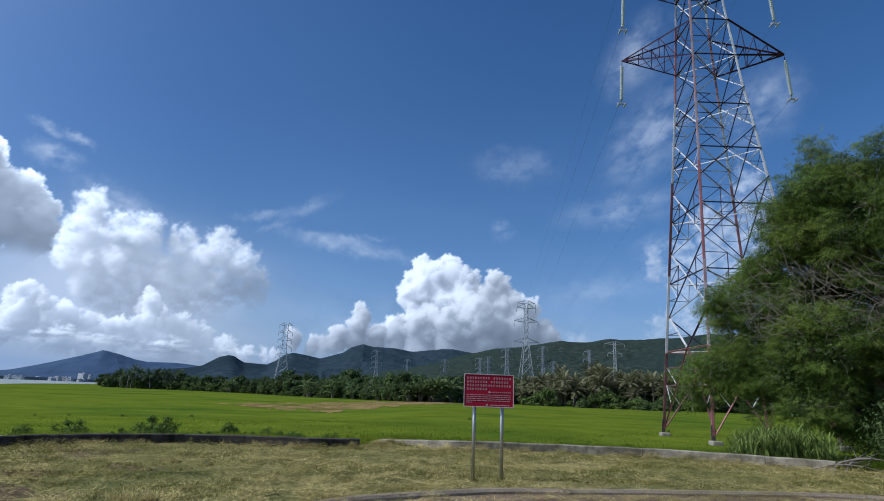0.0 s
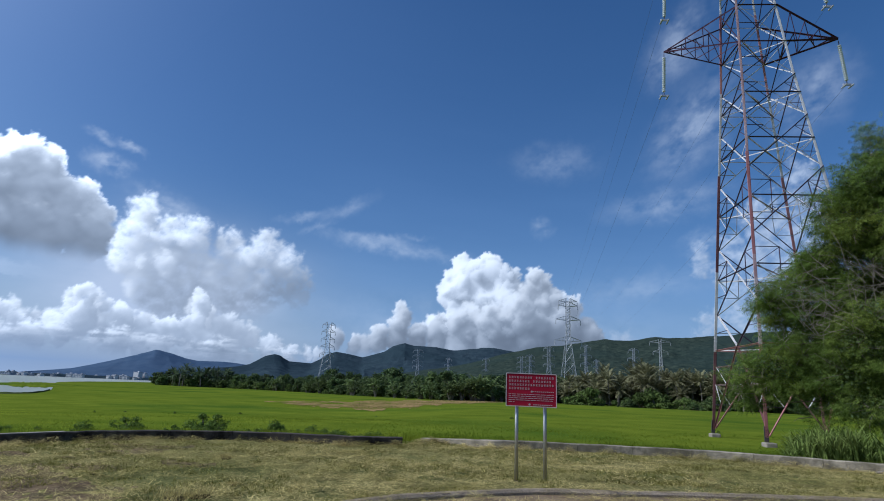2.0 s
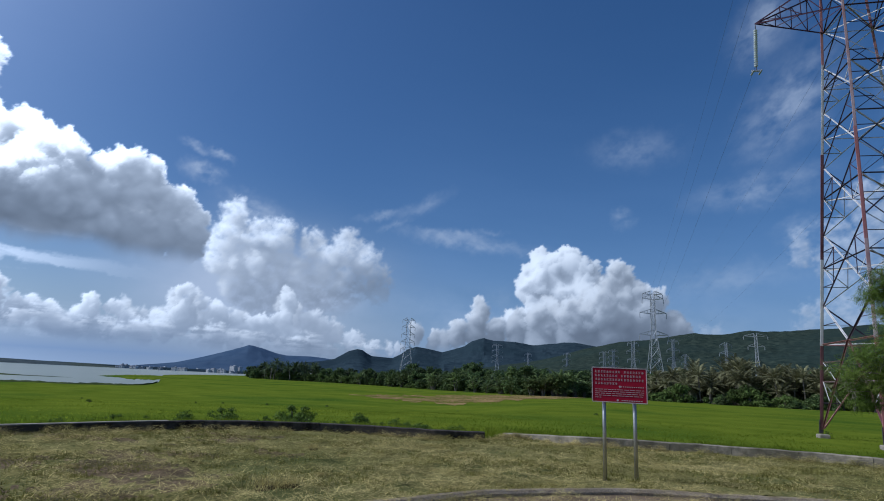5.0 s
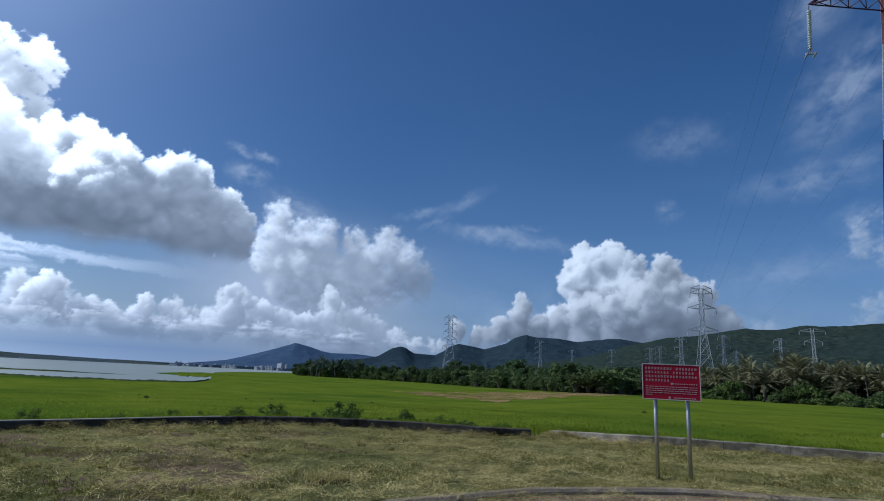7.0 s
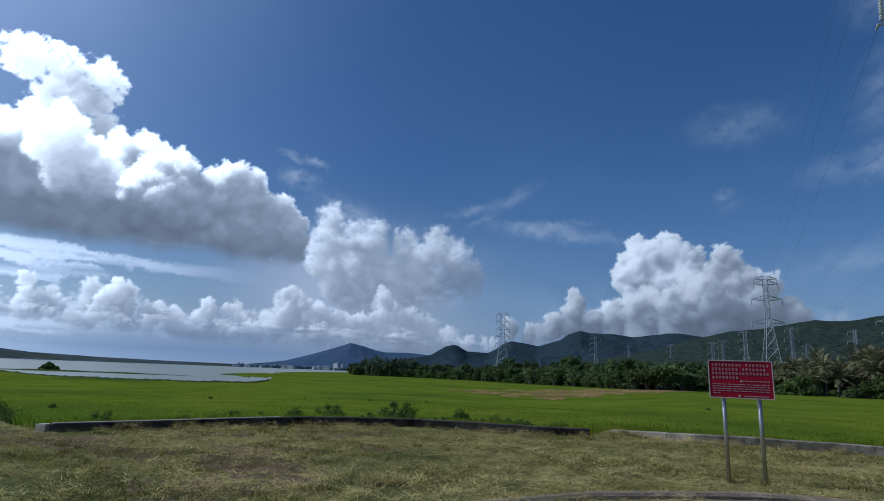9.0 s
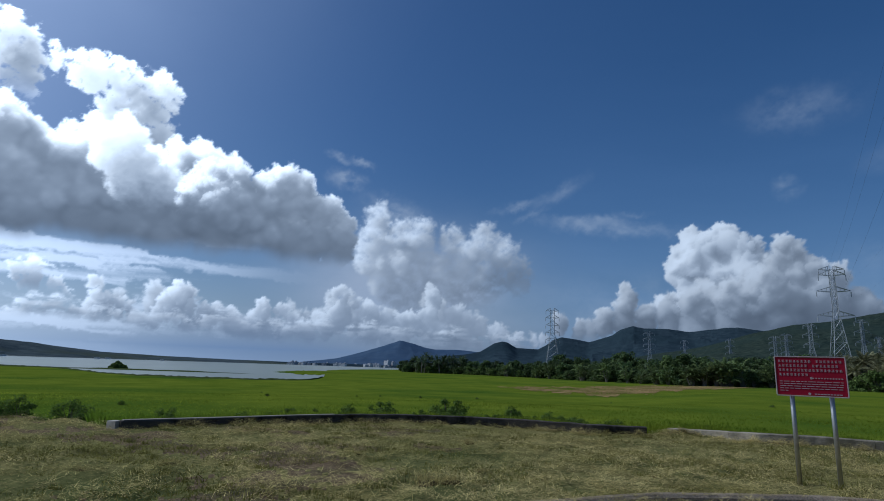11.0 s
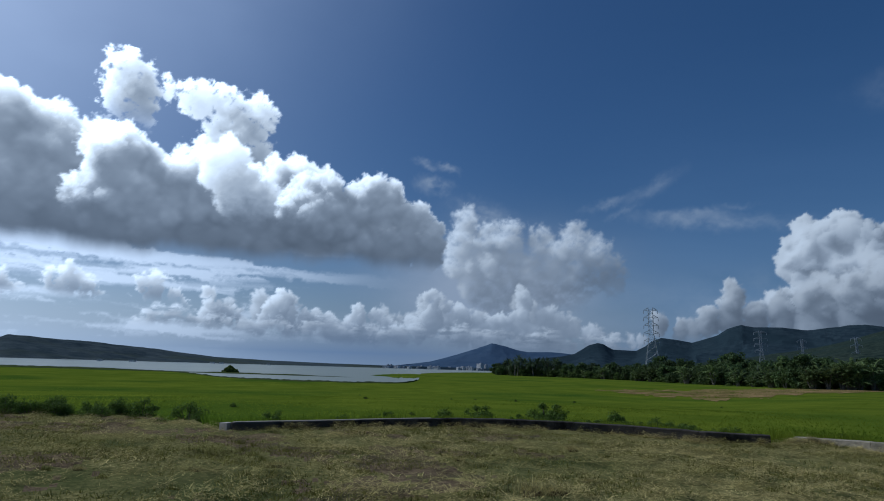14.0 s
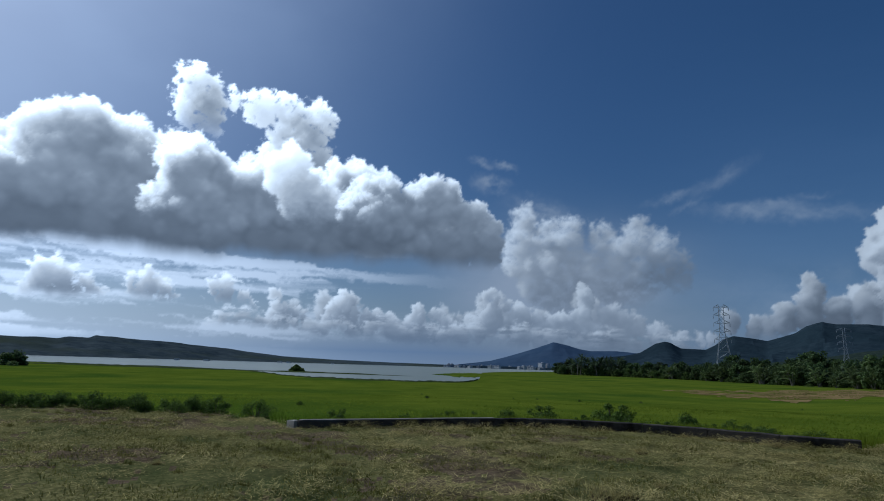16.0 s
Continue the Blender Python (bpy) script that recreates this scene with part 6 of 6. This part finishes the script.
TOWN = ((-31.4, 2300, 34, 33, "plaster", 7, 5), (-30.9, 2320, 22, 29, "plaster", 6, 3), (-33.3, 2280, 52, 25, "plaster", 5, 6), (-32.6, 2300, 26, 30, "plaster", 6, 4),
        (-34.6, 2250, 48, 18, "plaster", 4, 6), (-35.6, 2260, 22, 24, "plaster", 5, 3), (-36.4, 2240, 40, 19, "plaster_grey", 4, 5), (-37.3, 2230, 24, 22, "plaster", 4, 3),
        (-30.0, 2330, 40, 19, "plaster", 4, 5), (-29.0, 2350, 26, 17, "plaster_grey", 3, 4), (-28.2, 2350, 22, 26, "plaster", 5, 3), (-38.2, 2230, 28, 14, "plaster", 3, 4), (-24.4, 1500, 26, 34, "plaster", 3, 3),
        (-39.5, 2250, 30, 12, "plaster_grey", 3, 4))
for k, (az, r, w, h, mat, fl, bays) in enumerate(TOWN):
    b = building(w * 0.9, 16, (h - 2) * (0.85 if k < 2 else 0.48), fl, bays, mat, k)
    b.matrix_basis = pose(*polar(az, r), -1.8, 0, 0, -15 + (k * 37 % 24 - 12))
rb = random.Random(4)
for k in range(30):
    b = building(rb.uniform(10, 28), 12, rb.uniform(5, 11), 2, rb.randint(2, 4), rb.choice(["plaster", "plaster", "plaster_grey"]), k)
    b.matrix_basis = pose(*polar(rb.uniform(-41, -24.5), rb.uniform(2040, 2075)), -1.8, 0, 0, rb.uniform(-35, 5))
for k, (az, r) in enumerate(((-63.5, 1150), (-57, 1500), (-56.2, 1520), (-52, 1750), (-66, 1100), (-46, 2100))):
    bm = bmesh.new()
    box(bm, 11 - k, 6, 2.6, (0, 0, 1.3), 0.3)
    e = empty("shed", label="long low whitish shed on the far shore", category="shed", group="sheds on the far shore")
    part("wall", bm, M["plaster"], e)
    bm = bmesh.new()
    box(bm, 11.8 - k, 6.8, 0.4, (0, 0, 2.75), 0.15)
    part("roof", bm, M["plaster_grey"], e)
    x, y = polar(az, r)
    e.matrix_basis = pose(x, y, -1.8, 0, 0, -az - 30)


# ---------------------------------------------------------------- grass: cut hay on the bank, blades in the meadow
def bank_points(n, rng, az0=-92, az1=46, inner=0.15):
    a = rng.uniform(az0, az1, n)
    k, e = kerb_r(a) + inner, edge_r(a) + 0.2
    r = np.sqrt(rng.uniform(0, 1, n) * (e ** 2 - k ** 2) + k ** 2)
    p = np.stack([np.sin(np.radians(a)) * r, np.cos(np.radians(a)) * r, np.zeros(n)], 1)
    p[:, 2] = np.where(r > kerb_r(a) + 0.1, lawn_z(p[:, 0], p[:, 1]), np.where(r > kerb_r(a) - 0.1, 0.096, 0.022))
    return p


def hay():
    rng = np.random.default_rng(41)
    p = bank_points(460000, rng, inner=-0.7)
    broad = fbm(p[:, 0] * 0.8, p[:, 1] * 1.6, 4)
    tuft = fbm(p[:, 0] * 3.4 + 7, p[:, 1] * 3.4 + 3, 3, 0.6)
    side = smoothstep(-60, 12, np.degrees(np.arctan2(p[:, 0], p[:, 1])))
    p[:, 2] += rng.uniform(0.0, 0.15, len(p)) * smoothstep(0.46, 0.70, tuft)
    p = p[rng.uniform(0, 1, len(p)) < 0.07 + 0.93 * smoothstep(0.43, 0.57, 0.5 * broad + 0.5 * tuft + 0.09 * side - 0.03)]
    a = np.concatenate([rng.uniform(-56, 34, 34000), rng.uniform(-5, 34, 16000), rng.uniform(-14, -4, 12000)])
    drift = smoothstep(0.42, 0.66, fbm(a * 0.9 + 7, a * 0 + 2, 4, 0.6) + 0.14 * smoothstep(-6, 0, a))
    a = a[rng.uniform(0, 1, len(a)) < drift]
    r = edge_r(a) - 0.28 - rng.gamma(1.5, 0.12, len(a)) * np.where((a > -14) & (a < -4) & (rng.uniform(0, 1, len(a)) < 0.5), -4.0, 1.0)
    q = np.stack([np.sin(np.radians(a)) * r, np.cos(np.radians(a)) * r, 0 * a], 1)
    near_wall = np.clip(1 - np.abs(edge_r(a) - 0.28 - r) / 0.6, 0, 1)
    q[:, 2] = lawn_z(q[:, 0], q[:, 1]) + rng.uniform(0, 0.17, len(a)) * near_wall * smoothstep(0.45, 0.7, fbm(a * 0.9 + 7, a * 0 + 2, 4, 0.6))
    p = np.concatenate([p, q])
    v, f = blades(p, 0.03 + 0.15 * rng.uniform(0, 1, len(p)) ** 1.7, rng.uniform(0.004, 0.009, len(p)), flat=True, rng=rng)
    return np_mesh("cut_hay", v, f, M["hay"])


def stubble():
    rng = np.random.default_rng(42)
    p = bank_points(120000, rng)
    heap = fbm(p[:, 0] * 0.6 + 30, p[:, 1] * 0.9 + 12, 4)
    p = p[rng.uniform(0, 1, len(p)) < smoothstep(0.40, 0.62, heap)]
    hub = bank_points(220, rng)
    q = np.repeat(hub, 55, 0) + rng.normal(size=(220 * 55, 3)) * np.array([0.11, 0.06, 0]) * np.repeat(rng.uniform(0.4, 1.5, 220), 55)[:, None]
    vq, fq = blades(q - np.array([0, 0, 0.01]), rng.uniform(0.03, 0.09, len(q)), rng.uniform(0.008, 0.014, len(q)), 0.8, rng=rng)
    v, f = blades(p, rng.uniform(0.015, 0.06, len(p)), rng.uniform(0.008, 0.018, len(p)), 1.6, rng=rng)
    return np_mesh("stubble", np.concatenate([v, vq]), np.concatenate([f, fq + len(v)]), M["lawn_grass"])


def meadow():
    rng = np.random.default_rng(43)
    n = 230000
    a = rng.uniform(-95, 46, n)
    r = edge_r(a) + 0.35 + 92 * rng.uniform(0, 1, n) ** 2.1
    p = np.stack([np.sin(np.radians(a)) * r, np.cos(np.radians(a)) * r, np.zeros(n)], 1)
    p[:, 2] = land_z(p[:, 0], p[:, 1]) - 0.02
    h = (0.03 + 0.14 * fbm(p[:, 0] * 0.3, p[:, 1] * 0.3, 4, 0.6) ** 1.5) * rng.uniform(0.4, 0.95, n) * (1 - 0.5 * smoothstep(22, 58, r))
    v, f = blades(p, h, 0.022 + 0.0011 * r, 1.6, rng=rng)
    n = 22000
    a = rng.uniform(-56, 40, n)
    r = edge_r(a) + 0.12 + rng.gamma(1.3, 0.3, n)
    q = np.stack([np.sin(np.radians(a)) * r, np.cos(np.radians(a)) * r, np.full(n, -0.2)], 1)
    tall = 0.30 + 0.22 * fbm(a * 0.9, a * 0 + 3, 4) * rng.uniform(0.3, 1.2, n)
    v2, f2 = blades(q, tall, rng.uniform(0.012, 0.03, n), 0.7, rng=rng)
    return np_mesh("meadow_grass", np.concatenate([v, v2]), np.concatenate([f, f2 + len(v)]), M["field_blade"])


tagged(new("cut_hay", hay()), "dry straw-coloured hay strewn over the bank", "hay", kind="stuff")
tagged(new("stubble", stubble()), "short green and yellow grass stubble", "grass", kind="stuff")
tagged(new("meadow_grass", meadow()), "lush bright green meadow grass behind the walls", "grass", kind="stuff")
